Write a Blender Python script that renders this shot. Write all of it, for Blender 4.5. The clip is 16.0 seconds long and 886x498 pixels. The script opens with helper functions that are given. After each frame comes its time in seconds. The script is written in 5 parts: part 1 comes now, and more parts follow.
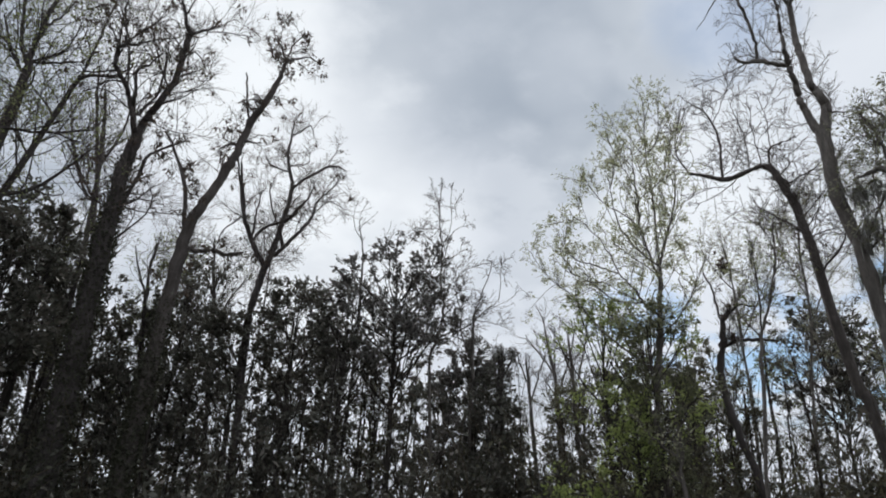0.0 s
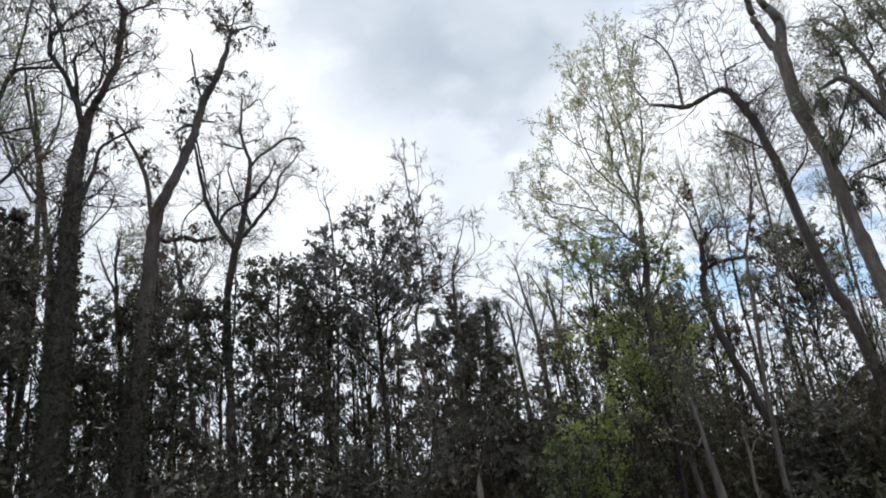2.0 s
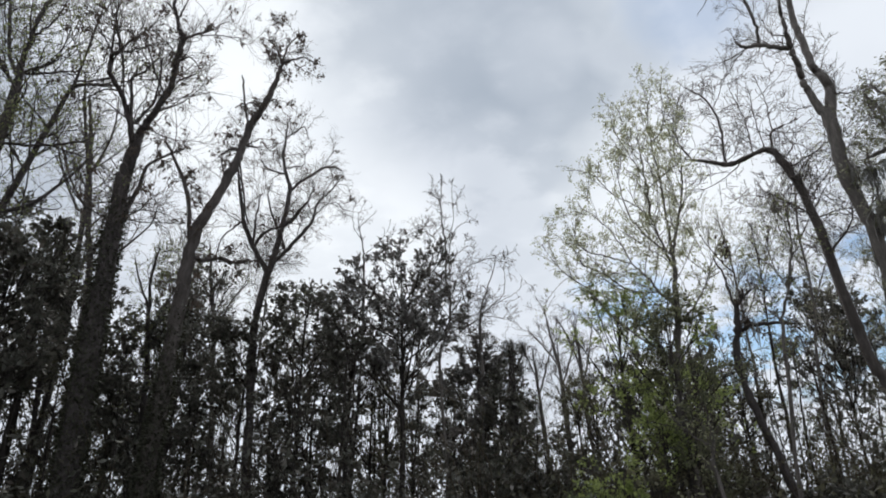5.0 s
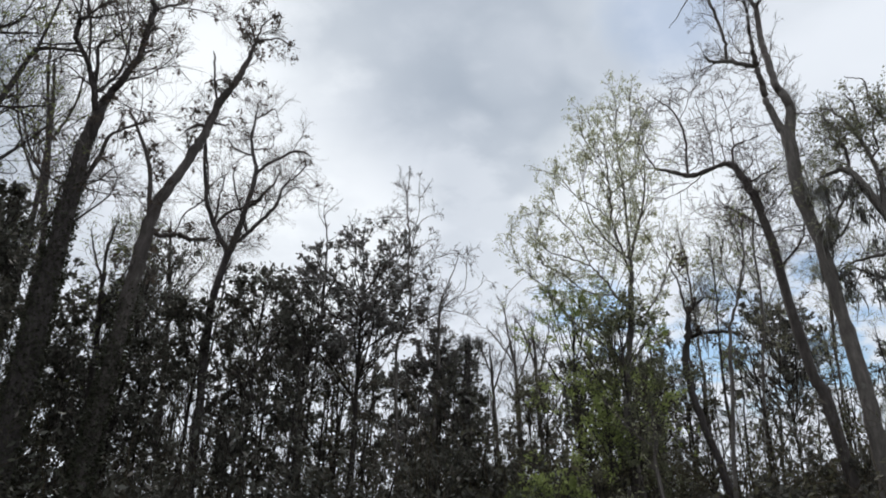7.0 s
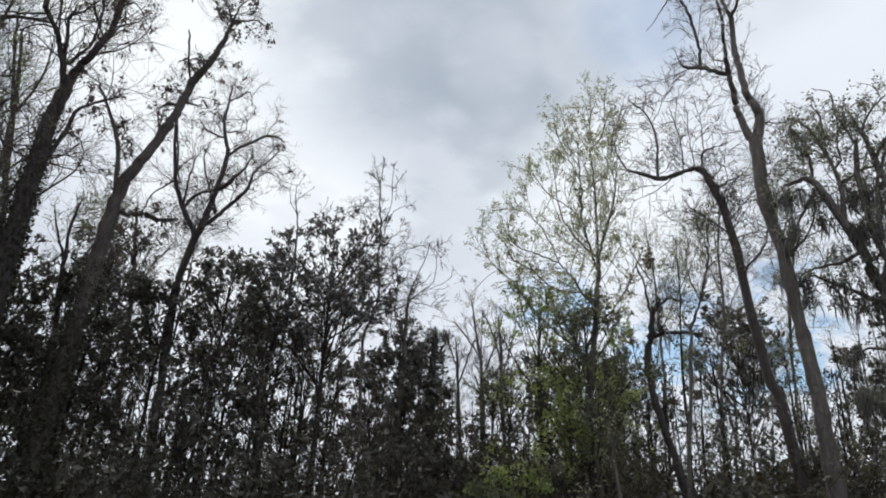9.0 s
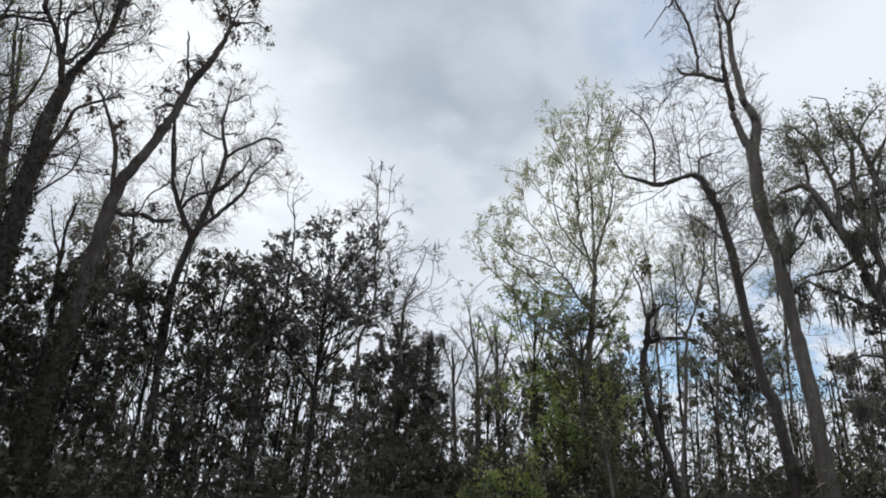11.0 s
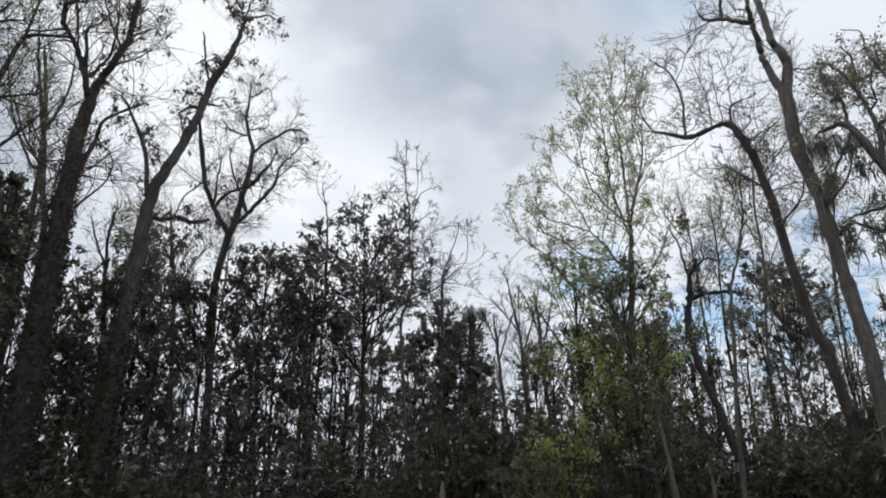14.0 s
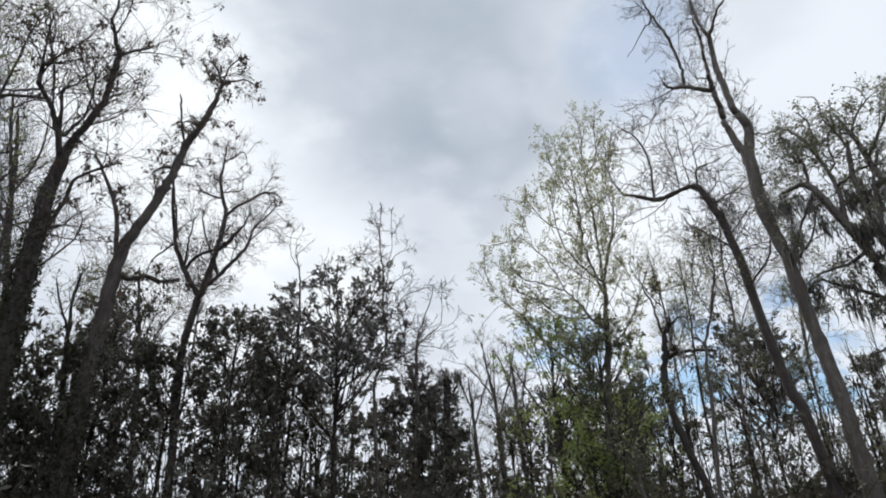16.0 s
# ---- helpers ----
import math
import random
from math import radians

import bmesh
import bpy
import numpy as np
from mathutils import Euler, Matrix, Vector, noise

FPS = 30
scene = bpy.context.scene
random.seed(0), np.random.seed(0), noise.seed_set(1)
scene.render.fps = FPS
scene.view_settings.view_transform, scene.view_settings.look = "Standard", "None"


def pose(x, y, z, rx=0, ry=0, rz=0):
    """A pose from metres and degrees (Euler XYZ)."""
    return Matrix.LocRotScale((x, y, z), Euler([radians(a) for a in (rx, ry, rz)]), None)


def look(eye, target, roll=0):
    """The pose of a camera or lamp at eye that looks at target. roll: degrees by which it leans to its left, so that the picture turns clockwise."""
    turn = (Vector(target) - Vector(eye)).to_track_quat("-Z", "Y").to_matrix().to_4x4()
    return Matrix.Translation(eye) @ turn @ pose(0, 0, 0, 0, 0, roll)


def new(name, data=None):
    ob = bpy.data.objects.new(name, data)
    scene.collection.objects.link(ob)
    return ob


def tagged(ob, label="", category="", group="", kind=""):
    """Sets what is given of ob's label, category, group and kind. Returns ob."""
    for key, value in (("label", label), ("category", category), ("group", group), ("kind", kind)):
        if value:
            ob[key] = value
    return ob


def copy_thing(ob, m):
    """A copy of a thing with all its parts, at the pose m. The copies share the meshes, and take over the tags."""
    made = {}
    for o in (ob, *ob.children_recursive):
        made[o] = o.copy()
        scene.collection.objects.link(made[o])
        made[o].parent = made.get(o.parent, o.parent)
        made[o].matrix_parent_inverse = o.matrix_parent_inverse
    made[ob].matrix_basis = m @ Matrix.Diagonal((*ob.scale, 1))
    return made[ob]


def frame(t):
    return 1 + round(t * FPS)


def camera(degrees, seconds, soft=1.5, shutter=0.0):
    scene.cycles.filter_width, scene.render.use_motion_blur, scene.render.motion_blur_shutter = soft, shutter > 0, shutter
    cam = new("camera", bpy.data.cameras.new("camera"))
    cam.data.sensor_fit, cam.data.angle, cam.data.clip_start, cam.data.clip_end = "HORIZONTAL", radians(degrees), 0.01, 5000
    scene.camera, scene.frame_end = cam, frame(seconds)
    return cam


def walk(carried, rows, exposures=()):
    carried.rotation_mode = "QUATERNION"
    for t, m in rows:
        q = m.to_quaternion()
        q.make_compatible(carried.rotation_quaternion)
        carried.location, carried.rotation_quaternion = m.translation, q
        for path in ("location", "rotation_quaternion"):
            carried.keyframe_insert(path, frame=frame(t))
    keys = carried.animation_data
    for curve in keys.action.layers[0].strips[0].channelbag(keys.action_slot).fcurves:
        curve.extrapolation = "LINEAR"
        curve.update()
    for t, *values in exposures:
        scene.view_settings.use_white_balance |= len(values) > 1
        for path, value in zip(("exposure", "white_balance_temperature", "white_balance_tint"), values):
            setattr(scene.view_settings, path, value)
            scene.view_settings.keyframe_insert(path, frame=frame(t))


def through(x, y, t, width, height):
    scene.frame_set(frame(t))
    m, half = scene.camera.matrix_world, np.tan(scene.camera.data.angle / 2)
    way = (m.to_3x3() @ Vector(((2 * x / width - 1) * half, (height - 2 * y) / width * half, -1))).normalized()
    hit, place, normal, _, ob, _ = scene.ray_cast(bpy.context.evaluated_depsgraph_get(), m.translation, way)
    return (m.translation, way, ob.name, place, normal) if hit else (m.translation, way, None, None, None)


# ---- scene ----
# The camera: held by hand at eye height, with a step to the side (place, yaw to the left, pitch up, roll).
def aim(x, y, z, yaw, pitch, roll):
    a, b = radians(yaw), radians(pitch)
    eye = Vector((x, y, z))
    return look(eye, eye + Vector((-math.sin(a) * math.cos(b), math.cos(a) * math.cos(b), math.sin(b))), roll)


cam = camera(67.8, 16.0, soft=1.85, shutter=0.15)
walk(cam, [
    (0.0, aim(0.54, -0.06, 1.60, 3.14, 23.45, 2.26)),
    (0.5, aim(0.55, -0.05, 1.68, 5.28, 20.78, 1.26)),
    (1.0, aim(0.34, 0.00, 1.51, 6.49, 16.08, 3.27)),
    (1.5, aim(0.04, 0.04, 1.52, 2.07, 17.35, -1.21)),
    (2.0, aim(-0.16, 0.04, 1.61, -1.33, 19.85, -6.41)),
    (2.5, aim(-0.21, 0.03, 1.64, 2.82, 21.20, -5.16)),
    (3.0, aim(-0.22, 0.02, 1.67, 3.33, 22.82, -4.89)),
    (3.5, aim(-0.17, -0.02, 1.79, 12.20, 22.73, -1.77)),
    (4.0, aim(-0.22, 0.01, 1.68, 8.52, 22.58, -1.87)),
    (4.5, aim(-0.17, -0.01, 1.73, 4.39, 23.54, -1.85)),
    (4.7, aim(-0.15, 0.00, 1.76, 2.74, 23.04, -1.72)),
    (6.8, aim(-0.04, 0.00, 1.62, -1.22, 22.62, 0.75)),
    (7.0, aim(-0.04, -0.01, 1.62, -1.73, 22.62, 1.44)),
    (7.5, aim(-0.05, -0.04, 1.67, -1.97, 22.14, 4.73)),
    (8.0, aim(-0.07, -0.02, 1.61, -2.35, 22.13, 1.62)),
    (8.5, aim(-0.10, -0.02, 1.63, -3.75, 21.99, 4.04)),
    (8.7, aim(-0.07, -0.02, 1.57, -4.48, 22.16, 2.71)),
    (10.8, aim(0.03, 0.00, 1.56, -4.58, 22.24, 3.74)),
    (11.0, aim(0.01, 0.00, 1.52, -4.63, 22.69, 3.29)),
    (11.5, aim(0.00, 0.00, 1.55, -3.62, 23.05, 1.61)),
    (12.0, aim(0.01, 0.00, 1.55, -2.23, 23.22, 1.52)),
    (12.5, aim(0.04, -0.02, 1.58, -1.69, 23.33, 1.04)),
    (13.0, aim(0.05, -0.07, 1.68, -2.48, 22.63, -2.16)),
    (13.5, aim(0.03, -0.02, 1.59, -1.92, 20.64, -0.47)),
    (14.0, aim(0.04, -0.01, 1.56, -1.44, 20.40, -0.83)),
    (14.5, aim(0.01, 0.00, 1.52, -1.93, 20.93, -1.14)),
    (15.0, aim(-0.01, 0.02, 1.53, -2.29, 22.04, -2.11)),
    (15.5, aim(-0.02, 0.04, 1.49, -3.12, 23.36, 0.36)),
    (16.0, aim(-0.01, 0.14, 1.36, -4.19, 26.41, -2.03)),
], exposures=[(0.0, -0.01), (0.5, -0.06), (1.0, 0.02), (1.5, 0.3), (2.0, 0.42), (2.5, 0.28), (3.0, 0.2), (3.5, 0.09), (4.5, 0.1),
               (7.0, 0.09), (8.5, 0.1), (11.0, 0.12), (12.5, 0.13), (13.5, 0.11), (15.0, 0.12), (16.0, 0.15)])

# ---- sky and sun ----
SUN_YAW, SUN_HEIGHT = 14.0, 43.0
world = bpy.data.worlds.new("overcast_sky")
scene.world = world
world.use_nodes = True
W = world.node_tree
W.nodes.clear()


def wmath(op, a, b=0.0, clamp=False):
    n = W.nodes.new("ShaderNodeMath")
    n.operation, n.use_clamp = op, clamp
    for k, v in enumerate((a, b)):
        if isinstance(v, (int, float)):
            n.inputs[k].default_value = v
        else:
            W.links.new(v, n.inputs[k])
    return n.outputs[0]


def wramp(value, lo, hi, to_lo=0.0, to_hi=1.0):
    n = W.nodes.new("ShaderNodeMapRange")
    n.interpolation_type = "SMOOTHSTEP"
    W.links.new(value, n.inputs[0])
    for k, v in zip((1, 2, 3, 4), (lo, hi, to_lo, to_hi)):
        n.inputs[k].default_value = v
    return n.outputs[0]


def wmix(factor, a, b):
    n = W.nodes.new("ShaderNodeMix")
    n.data_type = "RGBA"
    W.links.new(factor, n.inputs[0])
    for k, v in ((6, a), (7, b)):
        if isinstance(v, tuple):
            n.inputs[k].default_value = (*v, 1)
        else:
            W.links.new(v, n.inputs[k])
    return n.outputs[2]


def toward(yaw, height):
    a, b = radians(yaw), radians(height)
    return (-math.sin(a) * math.cos(b), math.cos(a) * math.cos(b), math.sin(b))


coords = W.nodes.new("ShaderNodeTexCoord").outputs["Generated"]
parts = W.nodes.new("ShaderNodeSeparateXYZ")
W.links.new(coords, parts.inputs[0])
lift = wmath("ADD", wmath("MAXIMUM", parts.outputs[2], 0.0), 0.22)
flat = W.nodes.new("ShaderNodeCombineXYZ")
W.links.new(wmath("DIVIDE", parts.outputs[0], lift), flat.inputs[0])
W.links.new(wmath("DIVIDE", parts.outputs[1], lift), flat.inputs[1])


def clouds(scale, detail, rough, shift):
    n = W.nodes.new("ShaderNodeTexNoise")
    n.inputs["Scale"].default_value, n.inputs["Detail"].default_value, n.inputs["Roughness"].default_value = scale, detail, rough
    m = W.nodes.new("ShaderNodeMapping")
    m.inputs["Location"].default_value = shift
    W.links.new(flat.outputs[0], m.inputs[0])
    W.links.new(m.outputs[0], n.inputs["Vector"])
    return n


billow = clouds(1.7, 4, 0.5, (3.1, 1.7, 0))
wisp = clouds(5.0, 5, 0.55, (0.4, 7.3, 0))
# ragged edges for every bank of cloud
ragged = wmath("ADD", wmath("MULTIPLY", wmath("SUBTRACT", billow.outputs["Fac"], 0.5), 0.11), wmath("MULTIPLY", wmath("SUBTRACT", wisp.outputs["Fac"], 0.5), 0.05))


def bank(yaw, height, inner, outer):
    n = W.nodes.new("ShaderNodeVectorMath")
    n.operation = "DOT_PRODUCT"
    W.links.new(coords, n.inputs[0])
    n.inputs[1].default_value = toward(yaw, height)
    return wramp(wmath("ADD", n.outputs["Value"], wmath("MULTIPLY", ragged, math.sin(radians(outer)) * 2)), math.cos(radians(outer)), math.cos(radians(inner)))


nishita = W.nodes.new("ShaderNodeTexSky")
nishita.sky_type, nishita.sun_disc = "NISHITA", False
nishita.sun_elevation, nishita.sun_rotation = radians(SUN_HEIGHT), radians(-SUN_YAW)
blue = W.nodes.new("ShaderNodeMix")
blue.data_type, blue.blend_type = "RGBA", "MULTIPLY"
blue.inputs[0].default_value = 1.0
W.links.new(nishita.outputs[0], blue.inputs[6])
blue.inputs[7].default_value = (0.1, 0.112, 0.115, 1)
# how thick the cloud is: a grey bank ahead, thin bright cloud about the sun, wisps all over
grey = wmath("MAXIMUM", bank(5.6, 38, 3.5, 13), bank(-6.5, 34, 3, 11))
grey = wmath("MAXIMUM", grey, bank(-3, 45, 6, 15))
grey = wmath("MAXIMUM", grey, bank(-2, 60, 12, 26))
grey = wmath("MAXIMUM", grey, wmath("MULTIPLY", bank(-13, 39, 2, 9), 0.75))
grey = wmath("MAXIMUM", grey, wmath("MULTIPLY", bank(42, 28, 4, 11), 0.8))
grey = wmath("MAXIMUM", grey, wmath("MULTIPLY", bank(-36, 42, 2, 9), 0.35))
grey = wmath("MULTIPLY", grey, wramp(billow.outputs["Fac"], 0.28, 0.62, 0.66, 1.0))
# pale billows on the face of the bank
puff = wmath("MAXIMUM", bank(-2.5, 28.5, 0.5, 6), bank(9.5, 33.5, 0.5, 6))
puff = wmath("MAXIMUM", puff, bank(3, 29, 0.5, 5))
puff = wmath("MAXIMUM", puff, wmath("MULTIPLY", bank(-9, 39, 0.5, 4), 0.55))
puff = wmath("MULTIPLY", puff, wramp(wisp.outputs["Fac"], 0.34, 0.6))
grey = wmath("MULTIPLY", grey, wmath("SUBTRACT", 1.0, wmath("MULTIPLY", puff, 0.6)))
rest = wmath("MULTIPLY", wramp(billow.outputs["Fac"], 0.4, 0.66), wramp(wisp.outputs["Fac"], 0.3, 0.6, 0.35, 1.0))
grey = wmath("MAXIMUM", grey, wmath("MULTIPLY", rest, 0.42))
grey = wmath("MULTIPLY", grey, wramp(wisp.outputs["Fac"], 0.25, 0.62, 0.7, 1.0))
glow = bank(SUN_YAW + 8, SUN_HEIGHT - 5, 4, 17)
glow = wmath("MAXIMUM", glow, wmath("MULTIPLY", bank(14, 25, 5, 14), 0.9))
cloud = wmix(grey, (0.755, 0.8, 0.872), (0.395, 0.452, 0.532))
cloud = wmix(wmath("MULTIPLY", glow, wmath("SUBTRACT", 1.0, wmath("MULTIPLY", grey, 0.9))), cloud, (0.92, 0.96, 1.0))
thin = wmath("MAXIMUM", bank(-38, 36, 3, 14), bank(-17, 24, 3, 13))
thin = wmath("MAXIMUM", thin, wmath("MULTIPLY", wmath("MAXIMUM", bank(-16.5, 44, 0.3, 4), bank(-18.5, 39, 0.3, 4)), wramp(wisp.outputs["Fac"], 0.4, 0.6)))
cloud = wmix(wmath("MULTIPLY", thin, 0.16), cloud, (0.92, 0.97, 1.02))
cloud = wmix(wmath("MULTIPLY", bank(-21, 25, 3, 10), 0.6), cloud, (0.92, 0.96, 1.0))
# gaps low down, where the blue shows
gap = wmath("MAXIMUM", bank(-24, 15, 1.5, 7), bank(-33, 14.5, 0.5, 5.5))
gap = wmath("MAXIMUM", gap, bank(-16, 17, 0.5, 6))
gap = wmath("MULTIPLY", gap, wramp(wisp.outputs["Fac"], 0.4, 0.58))
gap = wmath("MAXIMUM", gap, wmath("MULTIPLY", bank(-26, 42, 0.5, 6.5), 0.55))
sky_colour = wmix(gap, cloud, blue.outputs[2])

background = W.nodes.new("ShaderNodeBackground")
W.links.new(sky_colour, background.inputs[0])
background.inputs[1].default_value = 1.0
W.links.new(background.outputs[0], W.nodes.new("ShaderNodeOutputWorld").inputs[0])

sun = new("sun", bpy.data.lights.new("sun", "SUN"))
sun.data.energy, sun.data.angle, sun.data.color = 1.2, radians(14), (1.0, 0.95, 0.88)
sun.matrix_world = look(Vector(toward(SUN_YAW, SUN_HEIGHT)) * 60, (0, 0, 0))


# ---- materials ----
def material(name):
    m = bpy.data.materials.new(name)
    m.use_nodes = True
    t = m.node_tree
    t.nodes.clear()
    return m, t, t.nodes.new("ShaderNodeOutputMaterial")


def noise_of(t, scale, detail=5, rough=0.6, stretch=(1, 1, 1), source="Object"):
    n, m, c = t.nodes.new("ShaderNodeTexNoise"), t.nodes.new("ShaderNodeMapping"), t.nodes.new("ShaderNodeTexCoord")
    n.inputs["Scale"].default_value, n.inputs["Detail"].default_value, n.inputs["Roughness"].default_value = scale, detail, rough
    m.inputs["Scale"].default_value = stretch
    t.links.new(c.outputs[source], m.inputs[0])
    t.links.new(m.outputs[0], n.inputs["Vector"])
    return n.outputs["Fac"]


def ramp_of(t, value, stops):
    n = t.nodes.new("ShaderNodeValToRGB")
    while len(n.color_ramp.elements) < len(stops):
        n.color_ramp.elements.new(0.5)
    for e, (at, colour) in zip(n.color_ramp.elements, stops):
        e.position, e.color = at, (*colour, 1)
    t.links.new(value, n.inputs[0])
    return n.outputs[0]


def mix_of(t, factor, a, b, blend="MIX"):
    n = t.nodes.new("ShaderNodeMix")
    n.data_type, n.blend_type = "RGBA", blend
    for k, v in ((0, factor), (6, a), (7, b)):
        if isinstance(v, tuple):
            n.inputs[k].default_value = (*v, 1)
        elif isinstance(v, (int, float)):
            n.inputs[k].default_value = v
        else:
            t.links.new(v, n.inputs[k])
    return n.outputs[2]


def bark(name, dark, light, lichen, patch=0.62):
    """Furrowed bark: fine ridges along the stem, broad tone changes, and blotches of lichen."""
    m, t, out = material(name)
    furrow = noise_of(t, 16, 6, 0.7, (1, 1, 0.22))
    broad = noise_of(t, 1.3, 4, 0.6)
    blotch = noise_of(t, 5.5, 5, 0.65, (1, 1, 0.7))
    colour = ramp_of(t, furrow, [(0.3, dark), (0.72, light)])
    colour = mix_of(t, ramp_of(t, broad, [(0.35, (0, 0, 0)), (0.7, (0.55, 0.55, 0.55))]), colour, dark)
    colour = mix_of(t, ramp_of(t, blotch, [(patch, (0, 0, 0)), (patch + 0.1, (0.8, 0.8, 0.8))]), colour, lichen)
    b = t.nodes.new("ShaderNodeBsdfPrincipled")
    b.inputs["Roughness"].default_value = 0.9
    b.inputs["Specular IOR Level"].default_value = 0.2
    t.links.new(colour, b.inputs["Base Color"])
    bump = t.nodes.new("ShaderNodeBump")
    bump.inputs["Strength"].default_value, bump.inputs["Distance"].default_value = 0.8, 0.03
    t.links.new(furrow, bump.inputs["Height"])
    t.links.new(bump.outputs[0], b.inputs["Normal"])
    t.links.new(b.outputs[0], out.inputs[0])
    return m


def foliage(name, colours, through=0.35, rough=0.5, gloss=0.4):
    """Leaves: each one has its own tone, drawn from a few colours, and lets some light through."""
    m, t, out = material(name)
    g = t.nodes.new("ShaderNodeNewGeometry")
    tone = ramp_of(t, g.outputs["Random Per Island"], [(k / max(1, len(colours) - 1), c) for k, c in enumerate(colours)])
    broad = noise_of(t, 0.8, 3, 0.6)
    tone = mix_of(t, ramp_of(t, broad, [(0.35, (0, 0, 0)), (0.7, (0.5, 0.5, 0.5))]), tone, colours[0])
    b = t.nodes.new("ShaderNodeBsdfPrincipled")
    b.inputs["Roughness"].default_value = rough
    b.inputs["Specular IOR Level"].default_value = gloss
    t.links.new(tone, b.inputs["Base Color"])
    tr = t.nodes.new("ShaderNodeBsdfTranslucent")
    t.links.new(tone, tr.inputs[0])
    mix = t.nodes.new("ShaderNodeMixShader")
    mix.inputs[0].default_value = through
    t.links.new(b.outputs[0], mix.inputs[1])
    t.links.new(tr.outputs[0], mix.inputs[2])
    t.links.new(mix.outputs[0], out.inputs[0])
    return m


BARK_DARK = bark("dark_bark", (0.05, 0.043, 0.042), (0.13, 0.115, 0.11), (0.145, 0.145, 0.13))
# Darker copy of the dark bark; shade among the stems put into the colour.
BARK_SHADE = bark("shaded_dark_bark", (0.036, 0.031, 0.028), (0.095, 0.083, 0.076), (0.11, 0.11, 0.095))
BARK_BROWN = bark("brown_bark", (0.062, 0.054, 0.05), (0.17, 0.148, 0.138), (0.175, 0.17, 0.15))
BARK_GREY = bark("grey_bark", (0.09, 0.08, 0.074), (0.25, 0.225, 0.205), (0.24, 0.24, 0.21))
BARK_PALE = bark("pale_bark", (0.13, 0.11, 0.09), (0.3, 0.26, 0.22), (0.3, 0.3, 0.26), 0.58)
TWIG = bark("twig_bark", (0.1, 0.085, 0.08), (0.22, 0.19, 0.17), (0.22, 0.21, 0.19))
TWIG_PALE = bark("pale_twig_bark", (0.2, 0.18, 0.14), (0.36, 0.33, 0.27), (0.34, 0.34, 0.28))
LEAF_EVERGREEN = foliage("evergreen_leaf", [(0.085, 0.085, 0.07), (0.122, 0.121, 0.097), (0.158, 0.154, 0.13), (0.178, 0.154, 0.134)], 0.25, 0.5, 0.3)
# Glossy leaf, paler and greyer: haze and glare put into its colour.
LEAF_GLOSSY_HAZED = foliage("hazed_glossy_evergreen_leaf", [(0.13, 0.126, 0.115), (0.18, 0.174, 0.16), (0.225, 0.215, 0.2), (0.23, 0.2, 0.19)], 0.35, 0.38, 0.5)
LEAF_SPRING = foliage("spring_leaf", [(0.4, 0.42, 0.24), (0.48, 0.5, 0.3), (0.54, 0.56, 0.37), (0.48, 0.46, 0.33)], 0.75)
LEAF_BUD = foliage("bud_leaf", [(0.22, 0.26, 0.11), (0.29, 0.33, 0.14), (0.27, 0.25, 0.14)], 0.6)
LEAF_OLIVE = foliage("olive_leaf", [(0.2, 0.205, 0.13), (0.29, 0.3, 0.19), (0.38, 0.385, 0.27)], 0.65)
LEAF_BRIGHT = foliage("bright_shrub_leaf", [(0.25, 0.31, 0.1), (0.355, 0.42, 0.145), (0.44, 0.505, 0.2)], 0.65)
LEAF_FRESH = foliage("fresh_green_leaf", [(0.128, 0.134, 0.08), (0.182, 0.188, 0.112), (0.235, 0.236, 0.148)], 0.5)
LEAF_BLUISH = foliage("bluish_shrub_leaf", [(0.1, 0.12, 0.065), (0.145, 0.165, 0.095), (0.19, 0.205, 0.13)], 0.4)
LEAF_GREEN = foliage("shrub_leaf", [(0.105, 0.099, 0.0638), (0.152, 0.15, 0.0924), (0.204, 0.196, 0.134)], 0.4)
# Ivy leaf darkened: the shade low in the wood is in its colour.
LEAF_IVY_SHADED = foliage("ivy_leaf", [(0.0455, 0.0468, 0.0338), (0.065, 0.0676, 0.0455), (0.0845, 0.0806, 0.0585)], 0.15, 0.6, 0.2)
LEAF_DEAD = foliage("dead_leaf", [(0.09, 0.07, 0.06), (0.15, 0.115, 0.09), (0.12, 0.105, 0.09)], 0.35, 0.8, 0.2)
MOSS = foliage("grey_moss", [(0.29, 0.28, 0.265), (0.42, 0.405, 0.385), (0.36, 0.355, 0.325)], 0.65, 0.95, 0.1)
STRAW = foliage("dry_stalk", [(0.07, 0.055, 0.04), (0.15, 0.12, 0.08), (0.07, 0.075, 0.04)], 0.25, 0.8, 0.2)


def ground_material():
    m, t, out = material("leaf_litter")
    fine, broad = noise_of(t, 9, 8, 0.7), noise_of(t, 0.35, 5, 0.6)
    litter = ramp_of(t, fine, [(0.3, (0.03, 0.022, 0.015)), (0.55, (0.09, 0.065, 0.04)), (0.8, (0.16, 0.12, 0.075))])
    grass = ramp_of(t, fine, [(0.3, (0.02, 0.03, 0.012)), (0.7, (0.07, 0.085, 0.03))])
    colour = mix_of(t, ramp_of(t, broad, [(0.45, (0, 0, 0)), (0.6, (1, 1, 1))]), litter, grass)
    b = t.nodes.new("ShaderNodeBsdfPrincipled")
    b.inputs["Roughness"].default_value = 0.95
    t.links.new(colour, b.inputs["Base Color"])
    bump = t.nodes.new("ShaderNodeBump")
    bump.inputs["Distance"].default_value = 0.06
    t.links.new(fine, bump.inputs["Height"])
    t.links.new(bump.outputs[0], b.inputs["Normal"])
    t.links.new(b.outputs[0], out.inputs[0])
    return m


LITTER = ground_material()


